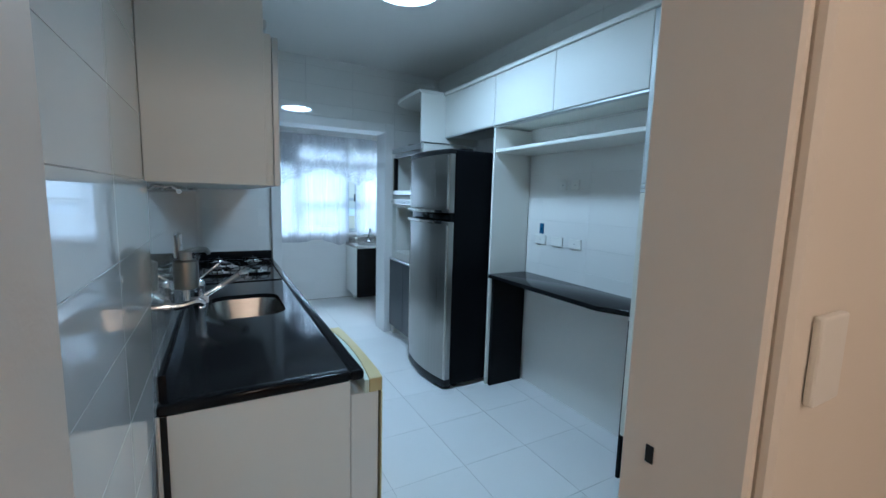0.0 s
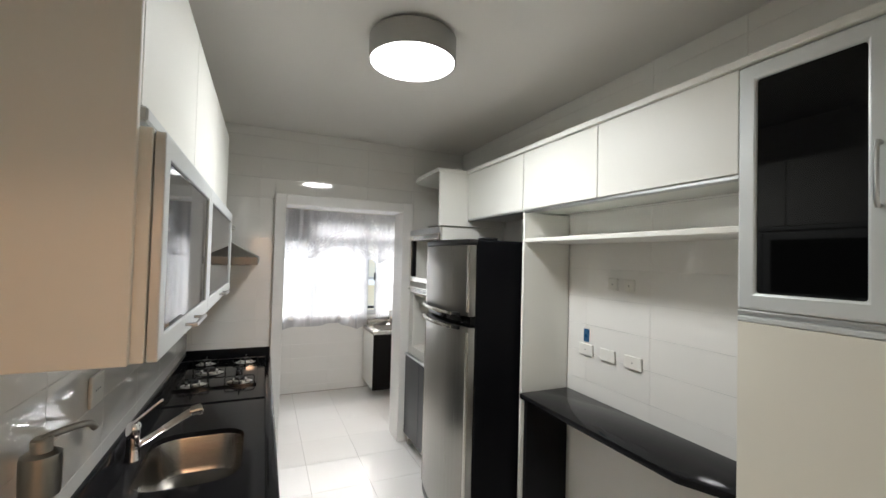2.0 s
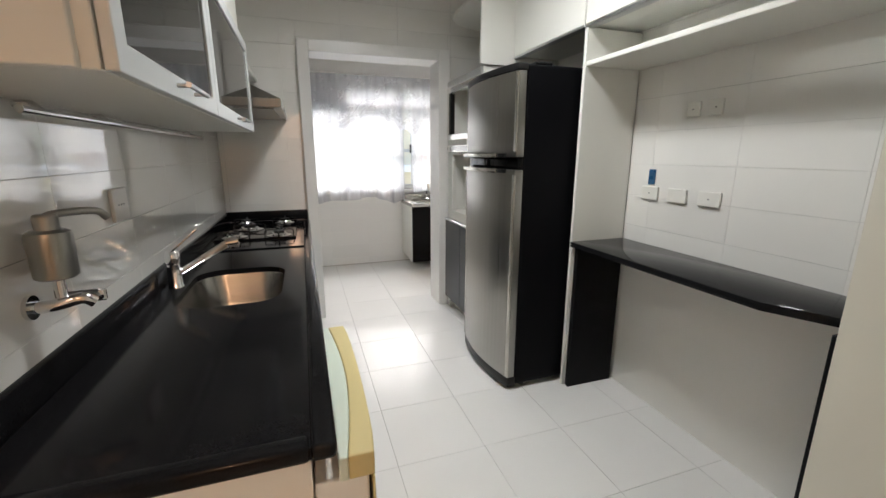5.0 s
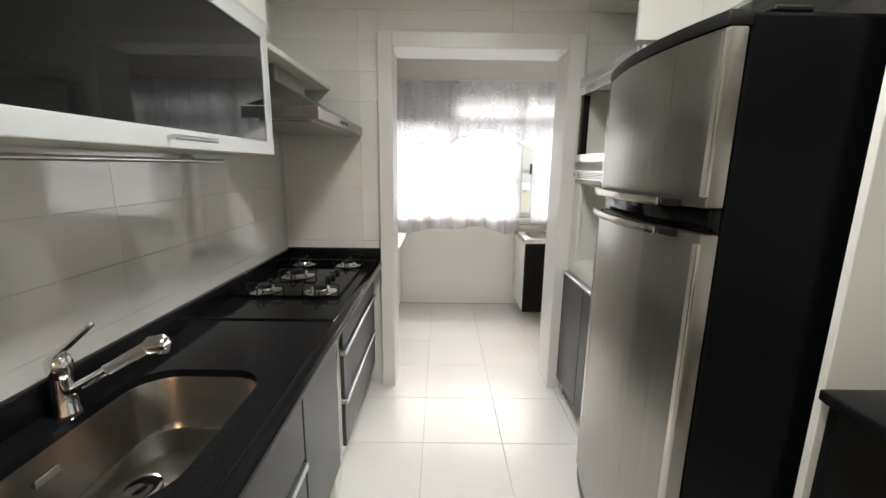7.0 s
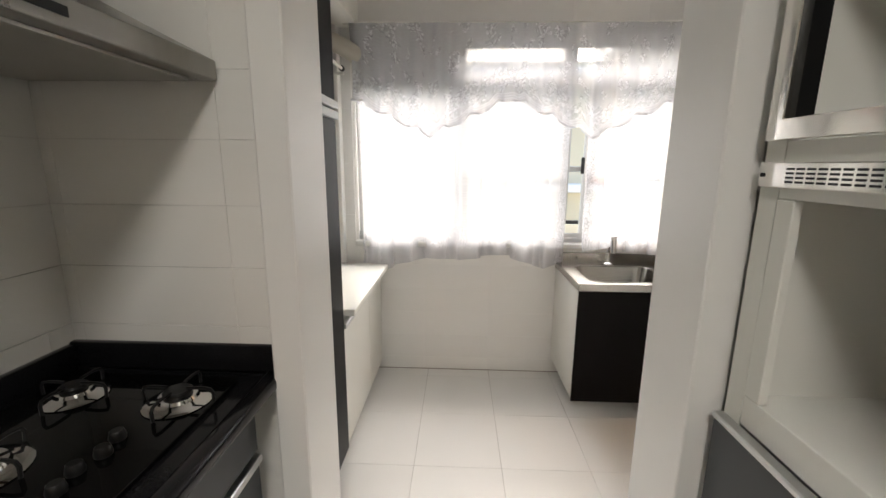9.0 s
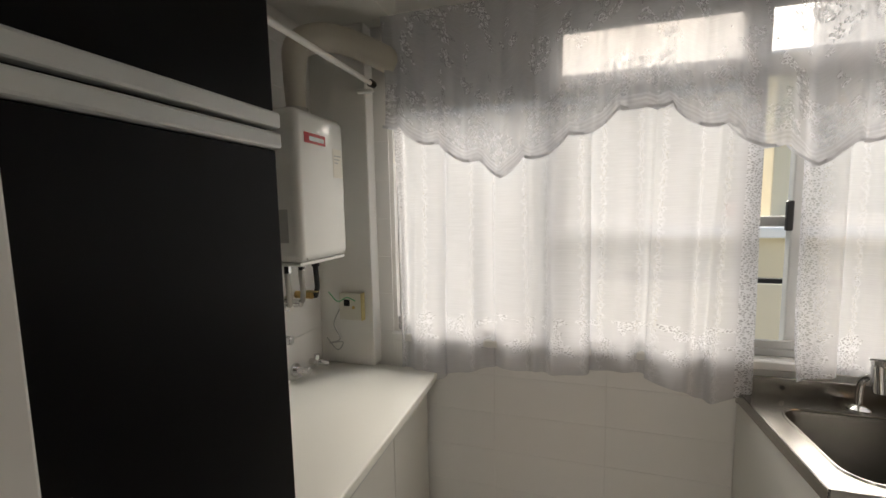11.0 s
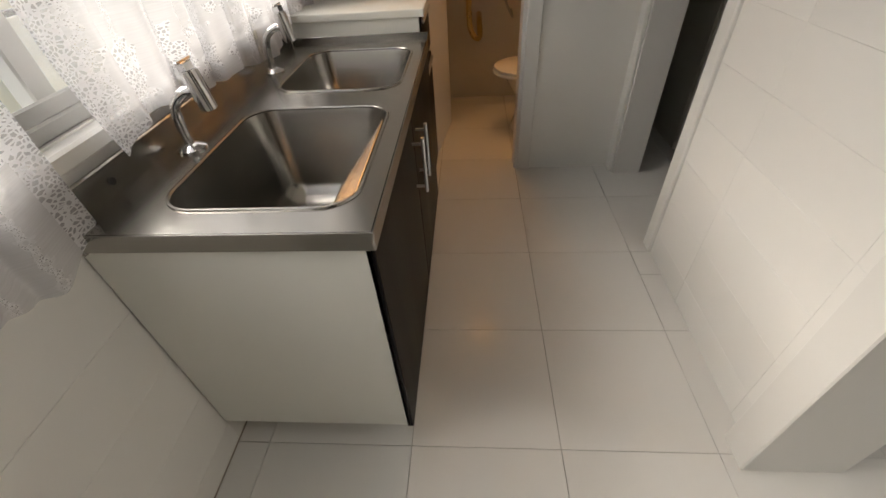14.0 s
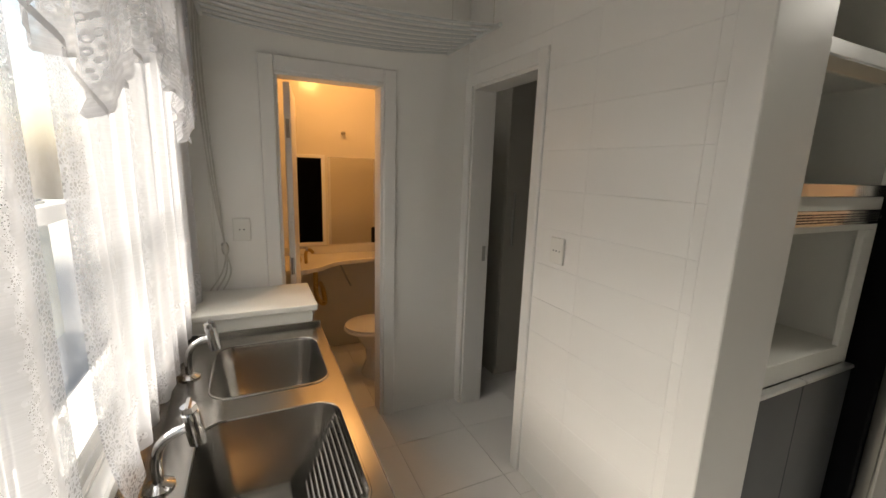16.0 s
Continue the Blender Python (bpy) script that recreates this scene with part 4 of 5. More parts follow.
part("leg_panel", box(RX + 0.002, PX, 1.916, 1.936, 0.0, 0.907, 0.002), "black", dk, "black laminate panel")

tc_ = thing("tall_cabinet", "tall cream cabinet with a black glass upper door", "cabinet")
part("body", box(RX + 0.0005, PX, NEAR + 0.012, 1.9145, 0.27, 2.475, 0.002), "white", tc_)
part("plinth", box(RX + 0.04, PX, NEAR + 0.012, 1.908, 0.0, 0.2695), "black", tc_)
for y0, y1 in ((NEAR + 0.012, 1.525), (1.525, 1.915)):
    part("door", box(RX - 0.02, RX, y0 + 0.0015, y1 - 0.0015, 0.272, 1.586, 0.002), "cream", tc_)
for y0, y1 in ((1.522, 1.915), (1.08, 1.518)):
    d = part("glass_door", frame_bars("x", RX - 0.022, y0, y1, 1.63, 2.472, 0.058, 0.022, 0.009), "alu_paint", tc_, "silver aluminium door frame")
    part("glass", box(RX - 0.014, RX - 0.006, y0 + 0.055, y1 - 0.055, 1.685, 2.42), "black_glass", d, "glossy black glass")
    part("handle", tube([(RX - 0.02, y0 + 0.03, 1.95), (RX - 0.045, y0 + 0.03, 1.96), (RX - 0.045, y0 + 0.03, 2.11), (RX - 0.02, y0 + 0.03, 2.12)], 0.006, 8, None, 3), "alu", d, "", True)
part("rail", box(RX - 0.022, RX, NEAR + 0.012, 1.915, 1.588, 1.607, 0.004), "alu_paint", tc_)
part("rail", box(RX - 0.022, RX, NEAR + 0.012, 1.915, 1.609, 1.628, 0.004), "alu", tc_)

# refrigerator
fr = thing("refrigerator", "stainless steel double-door refrigerator with black sides", "refrigerator", at=(0, 0, 0))
FY0, FY1 = 3.258, 3.965
part("body", box(2.444, PX - 0.01, FY0 + 0.004, FY1 - 0.004, 0.03, 1.902, 0.012, None, 2), "fridge_black", fr)
def bow(y, x0, depth):
    u = (y - FY0) / (FY1 - FY0) * 2 - 1
    return x0 - depth * (1 - u * u)
def curved(z0, z1, x0, depth, back, inset=0.0, bevel=0.006, near=None):
    """A bowed slab across the front, or from y = near to the far edge."""
    a, c = FY0 + inset if near is None else near, FY1 - inset
    ys = [a + (c - a) * k / 16 for k in range(17)]
    return prism([(back, a), *[(bow(y, x0, depth), y) for y in ys], (back, c)], z0, z1, bevel)
part("upper_door", curved(1.422, 1.866, 2.392, 0.05, 2.441), "steel", fr, "brushed steel freezer door", True)
part("lower_door", curved(0.085, 1.352, 2.392, 0.05, 2.441), "steel", fr, "brushed steel door", True)
part("top_cap", curved(1.867, 1.904, 2.388, 0.05, 2.45), "plastic", fr, "black top cap", True)
part("middle_band", curved(1.353, 1.421, 2.408, 0.045, 2.441, 0.004, 0.003), "black_glass", fr, "black band between the doors", True)
part("base_grille", curved(0.02, 0.084, 2.395, 0.05, 2.45), "plastic", fr, "black base grille", True)
for z0, z1 in ((1.418, 1.444), (1.332, 1.358)):
    blade = bmesh.new()
    ys = [FY0 + 0.13 + (FY1 - 0.01 - FY0 - 0.13) * k / 14 for k in range(15)]
    prism([(bow(y, 2.362, 0.056), y) for y in ys] + [(bow(y, 2.378, 0.056), y) for y in ys[::-1]], z0, z1, 0.005, blade)
    part("handle", blade, "steel_trim", fr, "silver-grey curved handle blade", True)
    stub = bmesh.new()
    ys = [FY0 + 0.075 + 0.055 * k / 3 for k in range(4)]
    prism([(bow(y, 2.375, 0.054), y) for y in ys] + [(bow(y, 2.392, 0.05), y) for y in ys[::-1]], z0 + 0.002, z1 - 0.002, 0.003, stub)
    part("handle_recess", stub, "plastic", fr, "black handle end", True)
    for k in (0.2, 0.5, 0.9):
        y = FY0 + 0.13 + (FY1 - 0.02 - FY0 - 0.13) * k
        part("handle_post", box(bow(y, 2.374, 0.056), bow(y, 2.396, 0.05), y - 0.012, y + 0.012, z0 + 0.004, z1 - 0.004, 0.002), "plastic", fr)
for y in (FY0, FY1 - 0.03):
    for z0, z1 in ((0.088, 1.328), (1.448, 1.862)):
        part("edge_trim", box(2.386, 2.399, y, y + 0.03, z0, z1, 0.004, None, 2), "steel_trim", fr, "polished edge strip")
part("hinge_cover", box(2.50, 2.60, FY0 + 0.01, FY0 + 0.1, 1.9022, 1.918, 0.005), "plastic", fr)
for y in (FY0 + 0.06, FY1 - 0.06):
    part("foot", cyl((2.52, y, 0), (2.52, y, 0.03), 0.022, seg=12), "rubber", fr)
    part("foot", cyl((2.98, y, 0), (2.98, y, 0.03), 0.022, seg=12), "rubber", fr)

# oven tower
TX, TY0, TY1 = 2.54, 4.032, 4.786
tw = thing("oven_tower", "white tall unit with two open appliance niches and dark doors", "cabinet")
part("side", box(TX, PX, TY0, TY0 + 0.02, 0.10, 2.042, 0.002), "white", tw)
part("side", box(TX, PX, TY1 - 0.06, TY1, 0.0, 2.042, 0.002), "white", tw)
part("back", box(PX - 0.02, PX - 0.001, TY0 + 0.0205, TY1 - 0.0605, 0.10, 2.042), "cream", tw)
for z0, z1 in ((0.865, 0.945), (1.43, 1.555), (1.975, 2.042)):
    part("shelf", box(TX, PX - 0.021, TY0 + 0.0205, TY1 - 0.0605, z0, z1, 0.002), "white", tw)
part("stile", box(TX - 0.002, TX + 0.02, TY1 - 0.11, TY1 - 0.0605, 0.946, 1.429, 0.002), "white", tw)
part("stile", box(TX - 0.002, TX + 0.02, TY0 + 0.0205, TY0 + 0.1, 0.946, 1.429, 0.002), "white", tw)
part("plinth", box(TX + 0.05, PX, TY0 + 0.02, TY1 - 0.06, 0.0, 0.10), "white", tw)
for y0, y1 in ((TY0, 4.41), (4.41, TY1)):
    d = part("door", box(TX - 0.026, TX - 0.008, y0 + 0.002, y1 - 0.002, 0.105, 0.845, 0.002), "graphite", tw, "dark grey laminate door")
    part("grip_profile", box(TX - 0.034, TX - 0.001, y0 + 0.002, y1 - 0.002, 0.846, 0.864, 0.004), "alu", d, "aluminium grip profile")
part("niche_frame", frame_bars("x", TX - 0.022, TY0 + 0.02, TY1 - 0.02, 1.557, 1.985, 0.045, 0.02, 0.003), "bright_steel", tw, "stainless appliance frame")
part("niche_lining", box(TX - 0.01, TX + 0.028, TY1 - 0.082, TY1 - 0.062, 1.60, 1.94), "plastic", tw, "black inner lining")
vent = part("vent", box(TX - 0.016, TX - 0.0005, TY0 + 0.03, TY1 - 0.01, 1.455, 1.51, 0.003), "bright_steel", tw, "stainless vent strip")
for k in range(23):
    for j in range(4):
        part("slot", box(TX - 0.0175, TX - 0.0162, TY0 + 0.06 + k * 0.0265, TY0 + 0.078 + k * 0.0265, 1.466 + j * 0.0092, 1.4705 + j * 0.0092), "plastic", vent)
for y in (TY0 + 0.043, TY1 - 0.024):
    part("screw", cyl((TX - 0.0162, y, 1.482), (TX - 0.019, y, 1.482), 0.005, seg=10), "plastic", vent)
part("upper_rail", box(TX - 0.018, TX - 0.001, TY0 + 0.02, TY1 - 0.02, 1.99, 2.038, 0.003), "alu", tw)
kt = thing("red_pot", "small red enamel pot with a metal clamp on the tower shelf", "pot", at=(2.79, 4.435, 0.9465))
part("body", lathe([(0.07, 0), (0.078, 0.01), (0.08, 0.075), (0.076, 0.085)], (0, 0, 0)), "red", kt, "", True)
part("lid", lathe([(0.08, 0.086), (0.075, 0.1), (0.02, 0.112), (0.016, 0.13)], (0, 0, 0)), "red", kt, "", True)
part("handle", tube([(0.02, -0.07, 0.07), (0.03, -0.12, 0.075), (0.03, -0.17, 0.08)], 0.011, 8), "plastic", kt, "", True)
for i, (x, y, r) in enumerate(((2.72, 4.22, 0.11), (2.72, 4.5, 0.12))):
    ds = thing("stacked_dish", "dark metal dish on top of the tower", "dish", "dishes on the tower", (x, y, 2.0425))
    part("dish", lathe([(r * 0.6, 0), (r, 0.025), (r * 1.02, 0.03), (r * 0.96, 0.03), (r * 0.58, 0.008)], (0, 0, 0)), "grey_metal", ds, "", True)

for y, k in ((3.027, 0), (2.85, 1), (2.669, 2)):
    outlet("wall_outlet", "white outlet plate above the desk", (PX, y, 1.228), "-x", 0.115, 0.072, (1, 0, 1)[k])
for y in (2.816, 2.698):
    outlet("wall_plate", "small flush wall plate above the desk", (PX, y, 1.651), "-x", 0.07, 0.07, 1)
bt = thing("blue_sticker", "dark blue film strip stuck above the outlet", "sticker")
part("film", box(PX - 0.004, PX - 0.001, 3.005, 3.05, 1.276, 1.357), "blue", bt)
outlet("light_switch", "beige light switch on the hallway wall", (1.53, NEAR - 0.151, 1.345), "-y", 0.075, 0.115, 0)
structure("niche_wall_lining", box(RW - 0.006, RW - 0.001, 1.98, 3.17, 0.0, 0.905), "paint", "plain painted wall under the desk", "wall")
# ---- laundry ----
ta = thing("tall_laundry_cabinet", "tall black laundry cabinet with white grip profiles", "cabinet")
part("body", box(LL + 0.01, 1.262, 5.095, 5.60, 0.06, 2.44, 0.002), "black", ta)
part("plinth", box(LL + 0.01, 1.22, 5.10, 5.595, 0.0, 0.059), "black", ta)
part("lower_door", box(1.2625, 1.281, 5.097, 5.598, 0.08, 1.685, 0.002), "black", ta)
part("upper_door", box(1.2625, 1.281, 5.097, 5.598, 1.765, 2.438, 0.002), "black", ta)
for z in (1.687, 1.729):
    part("grip_profile", box(1.2625, 1.296, 5.097, 5.602, z, z + 0.034, 0.006, None, 2), "alu_paint", ta, "white metal grip profile")
ls = thing("upper_shelf_box", "white laundry wall cabinet above the water heater", "cabinet")
part("box", box(LL + 0.01, 1.16, 5.602, WW - 0.008, 2.36, 2.60, 0.003), "white", ls)
rd = thing("tension_rod", "white tension rod between cabinet and window wall", "rod")
part("rod", tube([(1.1, 5.603, 2.07), (1.06, 6.52, 2.10)], 0.011, 12, None, 2), "white_plastic", rd, "", True)
part("cap", cyl((1.061, 6.51, 2.10), (1.06, 6.545, 2.101), 0.016), "plastic", rd, "", True)
part("bracket", box(1.0, 1.075, 6.50, 6.524, 2.06, 2.075, 0.003), "white_plastic", rd)

col = tagged(obj("corner_column", box(LL, 1.03, 6.525, WW, 0.822, 2.36, 0.004), "paint"), "white boxed-in corner column", "column", kind="structure")

lc = thing("laundry_worktop", "white laminate laundry worktop", "worktop")
part("slab", box(LL + 0.008, 1.335, 5.603, 6.565, 0.785, 0.82, 0.006, None, 2), "white", lc)
part("slab_end", box(LL + 0.008, 1.0, 6.5655, WW - 0.008, 0.785, 0.82, 0.003), "white", lc)
lb = thing("laundry_base_cabinet", "white laundry base cabinet with a grip profile", "cabinet")
part("body", box(LL + 0.008, 1.255, 5.604, 6.56, 0.08, 0.784, 0.002), "white", lb)
part("plinth", box(LL + 0.008, 1.2, 5.61, 6.56, 0.0, 0.0795), "white", lb)
part("door", box(1.2555, 1.274, 5.606, 6.17, 0.082, 0.715, 0.002), "white", lb)
part("grip_profile", box(1.2555, 1.29, 5.606, 6.17, 0.718, 0.742, 0.004), "alu", lb, "aluminium grip profile")
part("side_panel", box(1.2555, 1.274, 6.173, 6.558, 0.082, 0.783, 0.002), "white", lb)

wh = thing("water_heater", "white wall-mounted gas water heater with a red mark", "water heater", at=(0, 0, 0))
part("casing", box(LL + 0.03, 0.978, 6.085, 6.415, 1.365, 1.92, 0.03, None, 4), "enamel", wh, "", True)
part("back_plate", box(LL + 0.008, LL + 0.0295, 6.08, 6.42, 1.345, 1.935, 0.004), "enamel", wh)
em = part("emblem", box(0.9778, 0.9792, 6.135, 6.27, 1.80, 1.838), "red", wh, "red printed mark")
part("emblem_bar", box(0.9793, 0.9796, 6.165, 6.26, 1.81, 1.826), "enamel", em, "pale bar inside the mark")
part("label", box(0.9778, 0.9792, 6.32, 6.39, 1.685, 1.80), "cream", wh, "pale information label")
for k in range(3):
    part("label_line", box(0.9793, 0.9796, 6.328, 6.38 - 0.012 * k, 1.77 - 0.014 * k, 1.775 - 0.014 * k), "grey_plastic", wh)
part("side_label", box(0.862, 0.93, 6.0836, 6.0849, 1.44, 1.56), "label_grey", wh, "grey printed label")
part("bottom_rim", box(LL + 0.03, 0.965, 6.095, 6.405, 1.352, 1.3645, 0.003), "enamel", wh)
for y in (6.12, 6.38):
    part("screw", cyl((0.976, y, 1.378), (0.9795, y, 1.378), 0.004, seg=10), "grey_metal", wh)
dt = thing("exhaust_duct", "beige exhaust duct bending from heater to window", "duct")
part("pipe", tube([(0.87, 6.25, 1.921), (0.87, 6.25, 2.08), (0.88, 6.27, 2.19), (0.95, 6.36, 2.245), (1.06, 6.46, 2.225), (1.16, 6.55, 2.18)], lambda u: 0.034 + 0.02 * min(1, u * 2.2), 18), "duct", dt, "", True)
part("collar", cyl((0.87, 6.25, 1.9205), (0.87, 6.25, 1.95), 0.045, seg=24), "grey_metal", dt, "", True)

# hoses and valves under the heater
for y, mat, end, lab in ((6.14, "grey_metal", (LL + 0.03, 6.185, 1.175), "braided water hose to the heater"), (6.225, "grey_metal", (LL + 0.05, 6.268, 1.175), "braided water hose to the heater"), (6.325, "rubber", (0.84, 6.36, 1.2), "black gas hose to the heater")):
    ho = thing("hose", lab, "hose", "hoses under the heater")
    part("hose", tube([(0.87, y, 1.352), (0.87, y, 1.30), (0.86, y + 0.02, 1.23), (0.83, (y + end[1]) / 2 + 0.03, 1.18), end], 0.011, 10), mat, ho, "", True)
    part("nut", cyl((0.87, y, 1.352), (0.87, y, 1.32), 0.016, seg=6), "chrome" if mat != "rubber" else "rubber", ho)


def valve(at, label, big=1.0):
    v = thing("stop_valve", label, "valve", "wall valves", at)
    part("flange", cyl((0, 0, 0), (0.012, 0, 0), 0.028 * big), "chrome", v, "", True)
    part("body", cyl((0.0125, 0, 0), (0.05, 0, 0), 0.013 * big), "chrome", v, "", True)
    part("handle", cyl((0.0505, 0, 0), (0.08, 0, 0), 0.021 * big, 0.017 * big, 10, None, 0.003), "chrome", v, "ribbed chrome handle", True)
    return v


for y, z in ((6.185, 1.175), (6.268, 1.172), (6.195, 1.035), (6.3, 0.865), (6.155, 0.873)):
    valve((LL + 0.008, y, z), "chrome wall valve on the laundry tiles")
gv = thing("gas_valve", "brass gas valve with a yellow lever", "valve", at=(LL + 0.008, 6.345, 1.19))
part("body", cyl((0, 0, 0), (0.08, 0, 0), 0.016), "copper", gv, "", True)
part("lever", box(0.05, 0.11, -0.012, 0.012, 0.014, 0.02, 0.003), "aged_plastic", gv, "yellow lever")
lt = thing("laundry_tap", "chrome laundry tap low on the column", "faucet", at=(LL + 0.008, 6.42, 0.86))
part("body", tube([(0, 0, 0), (0.05, 0, 0), (0.08, 0.02, -0.012)], 0.014, 12), "chrome", lt, "", True)
part("handle", cyl((0.035, 0, 0.012), (0.035, 0, 0.035), 0.014, seg=10), "chrome", lt, "", True)
th = thing("heater_control", "yellowed heater control box with green wires", "controller", at=(0.925, 6.525, 1.105))
part("box", box(-0.056, 0.056, -0.028, 0, -0.062, 0.066, 0.005, None, 2), "cream", th)
part("cover_edge", box(0.0565, 0.064, -0.03, 0, -0.062, 0.066, 0.002), "aged_plastic", th, "yellowed cover edge")
part("display", box(-0.03, 0.0, -0.0295, -0.0285, 0.005, 0.035), "plastic", th)
part("button", cyl((0.02, -0.029, 0.0), (0.02, -0.034, 0.0), 0.007), "copper", th)
part("wire", tube([(0.03, -0.03, 0.03), (0.0, -0.05, 0.05), (-0.05, -0.05, 0.03), (-0.1, -0.04, 0.07)], 0.0025, 6), "green", th, "thin green wire", True)
part("cable", tube([(-0.05, -0.02, 0.0), (-0.08, -0.04, -0.08), (-0.05, -0.04, -0.15), (-0.1, -0.05, -0.17), (-0.03, -0.05, -0.16), (-0.06, -0.05, -0.2), (-0.12, -0.04, -0.15)], 0.003, 6), "grey_plastic", th, "coiled grey cable", True)

# stainless double laundry tub
TK0, TK1, TF, TT = 2.508, 3.745, 6.015, 0.85
tk = thing("laundry_tub", "stainless steel double laundry tub with a ribbed washboard", "laundry sink")
B1, B2 = (2.578, 3.065, 6.06, 6.458), (3.19, 3.62, 6.056, 6.446)
part("top", slab_with_holes([(TK0, TF), (TK1, TF), (TK1, WW - 0.03), (TK0, WW - 0.03)], [rounded(*B1, 0.075), rounded(*B2, 0.075)], TT - 0.004, TT), "sink", tk)
part("front_skirt", box(TK0, TK1, TF - 0.004, TF - 0.0005, TT - 0.042, TT, 0.0015), "sink", tk)
part("side_skirt", box(TK0 - 0.004, TK0 - 0.0005, TF - 0.004, WW - 0.03, TT - 0.042, TT, 0.0015), "sink", tk)
part("backsplash", box(TK0 - 0.004, TK1, WW - 0.0295, WW - 0.018, TT - 0.05, TT + 0.065, 0.003), "sink", tk)
part("far_lip", box(TK1 + 0.0005, TK1 + 0.006, TF - 0.004, WW - 0.03, TT - 0.05, TT + 0.02, 0.002), "sink", tk)
part("basin", bowl(B1[0] - 0.003, B1[1] + 0.003, B1[2] - 0.003, B1[3] + 0.003, 0.078, TT - 0.0045, 0.26, 0.05, 0.05), "sink", tk, "deep washing basin", True)
part("basin", bowl(B2[0] - 0.003, B2[1] + 0.003, B2[2] - 0.003, B2[3] + 0.003, 0.078, TT - 0.0045, 0.22, 0.03, 0.04), "sink", tk, "second basin", True)
for b_ in (B1, B2):
    rim = bmesh.new()
    loop = rounded(*b_, 0.075)
    tube([(x, y, TT) for x, y in loop] + [(*loop[0], TT)], 0.0045, 6, rim, 1)
    part("rim", rim, "sink", tk, "rolled basin rim", True)
m_ = bmesh.new()
A = [m_.verts.new(p) for p in ((2.63, 6.068, TT - 0.012), (3.02, 6.068, TT - 0.012), (2.98, 6.22, TT - 0.19), (2.665, 6.22, TT - 0.19))]
m_.faces.new(A)
bmesh.ops.solidify(m_, geom=m_.faces[:], thickness=0.003)
wb = part("washboard", m_, "sink", tk, "sloping ribbed washboard")
for k in range(10):
    y, z = 6.077 + 0.0115 * k, TT - 0.016 - 0.0136 * k
    part("rib", tube([(2.65 + 0.002 * k, y, z), (3.0 - 0.012 * k, y, z)], 0.0048, 8, None, 1), "sink", wb, "", True)
part("drain", lathe([(0.04, 0), (0.042, 0.004), (0.03, 0.004), (0.012, 0.002)], (2.81, 6.33, TT - 0.2635), 20), "chrome", tk, "", True)
part("screw", lathe([(0.008, 0), (0.008, 0.003), (0.004, 0.004)], (0, 0, 0), 12), "rubber", tk).matrix_basis = pose(2.645, WW - 0.03, TT + 0.03, 90, 0, 0)

tb = thing("tub_cabinet", "raised tub cabinet with white side and black doors", "cabinet")
part("side", box(TK0 + 0.004, TK0 + 0.024, TF + 0.008, WW - 0.012, 0.125, TT - 0.043, 0.002), "white", tb, "white side panel")
part("body", box(TK0 + 0.0245, TK1 - 0.002, TF + 0.022, TF + 0.05, 0.125, TT - 0.26, 0.001), "black", tb)
part("floor_panel", box(TK0 + 0.0245, TK1 - 0.002, TF + 0.051, WW - 0.012, 0.125, 0.145), "white", tb)
part("leg", box(TK0 + 0.1, TK0 + 0.14, WW - 0.15, WW - 0.05, 0.0, 0.1245), "white", tb)
part("leg", box(TK1 - 0.2, TK1 - 0.16, WW - 0.15, WW - 0.05, 0.0, 0.1245), "white", tb)
for x0, x1, hx in ((TK0 + 0.004, 3.112, 3.075), (3.118, TK1 - 0.003, 3.175)):
    d = part("door", box(x0, x1, TF + 0.002, TF + 0.0205, 0.118, TT - 0.046, 0.002), "wenge", tb, "near-black laminate door")
    m = tube([(hx, TF - 0.03, 0.56), (hx, TF - 0.03, 0.745)], 0.006, 10, None, 2)
    for z in (0.58, 0.725):
        cyl((hx, TF - 0.03, z), (hx, TF + 0.002, z), 0.005, seg=8, bm=m)
    part("handle", m, "alu", d, "slim metal bar handle", True)


def laundry_tap(x):
    t_ = thing("swan_tap", "chrome swan-neck laundry tap with a cross-cut handle", "faucet", "laundry taps", (x, 6.515, TT))
    part("flange", lathe([(0.034, 0), (0.034, 0.005), (0.022, 0.012), (0.014, 0.016)], (0, 0, 0)), "chrome", t_, "", True)
    part("neck", tube([(0, 0, 0.01), (0, 0, 0.07), (0, -0.012, 0.11), (0, -0.045, 0.135), (0, -0.075, 0.137)], 0.0115, 12), "chrome", t_, "", True)
    part("head", cyl((0, -0.075, 0.18), (0, -0.088, 0.095), 0.02, seg=18, bevel=0.003), "chrome", t_, "", True)
    part("cross_handle", cyl((0, -0.0745, 0.181), (0, -0.072, 0.196), 0.018, seg=6), "chrome", t_, "", True)
    part("lever", box(-0.026, 0.026, -0.078, -0.068, 0.197, 0.203, 0.002), "chrome", t_)
    return t_


laundry_tap(2.839), laundry_tap(3.391)

wd = thing("drawer_box", "low dark drawer unit with a white top", "cabinet", at=(0, 0, 0))
part("top", box(3.755, 4.155, 6.02, WW - 0.012, 0.92, 0.95, 0.005, None, 2), "white", wd, "white top board")
part("side", box(3.765, 3.783, 6.045, WW - 0.012, 0.0, 0.9195, 0.002), "white", wd)
part("body", box(3.7835, 4.15, 6.06, WW - 0.012, 0.12, 0.9195), "white", wd)
for z0, z1 in ((0.72, 0.915), (0.13, 0.69)):
    d = part("drawer_front", box(3.785, 4.152, 6.04, 6.059, z0, z1, 0.002), "wenge", wd, "near-black laminate front")
    part("grip", box(3.81, 4.12, 6.028, 6.0395, z1 - 0.03, z1 - 0.012, 0.003), "alu", d, "aluminium grip")
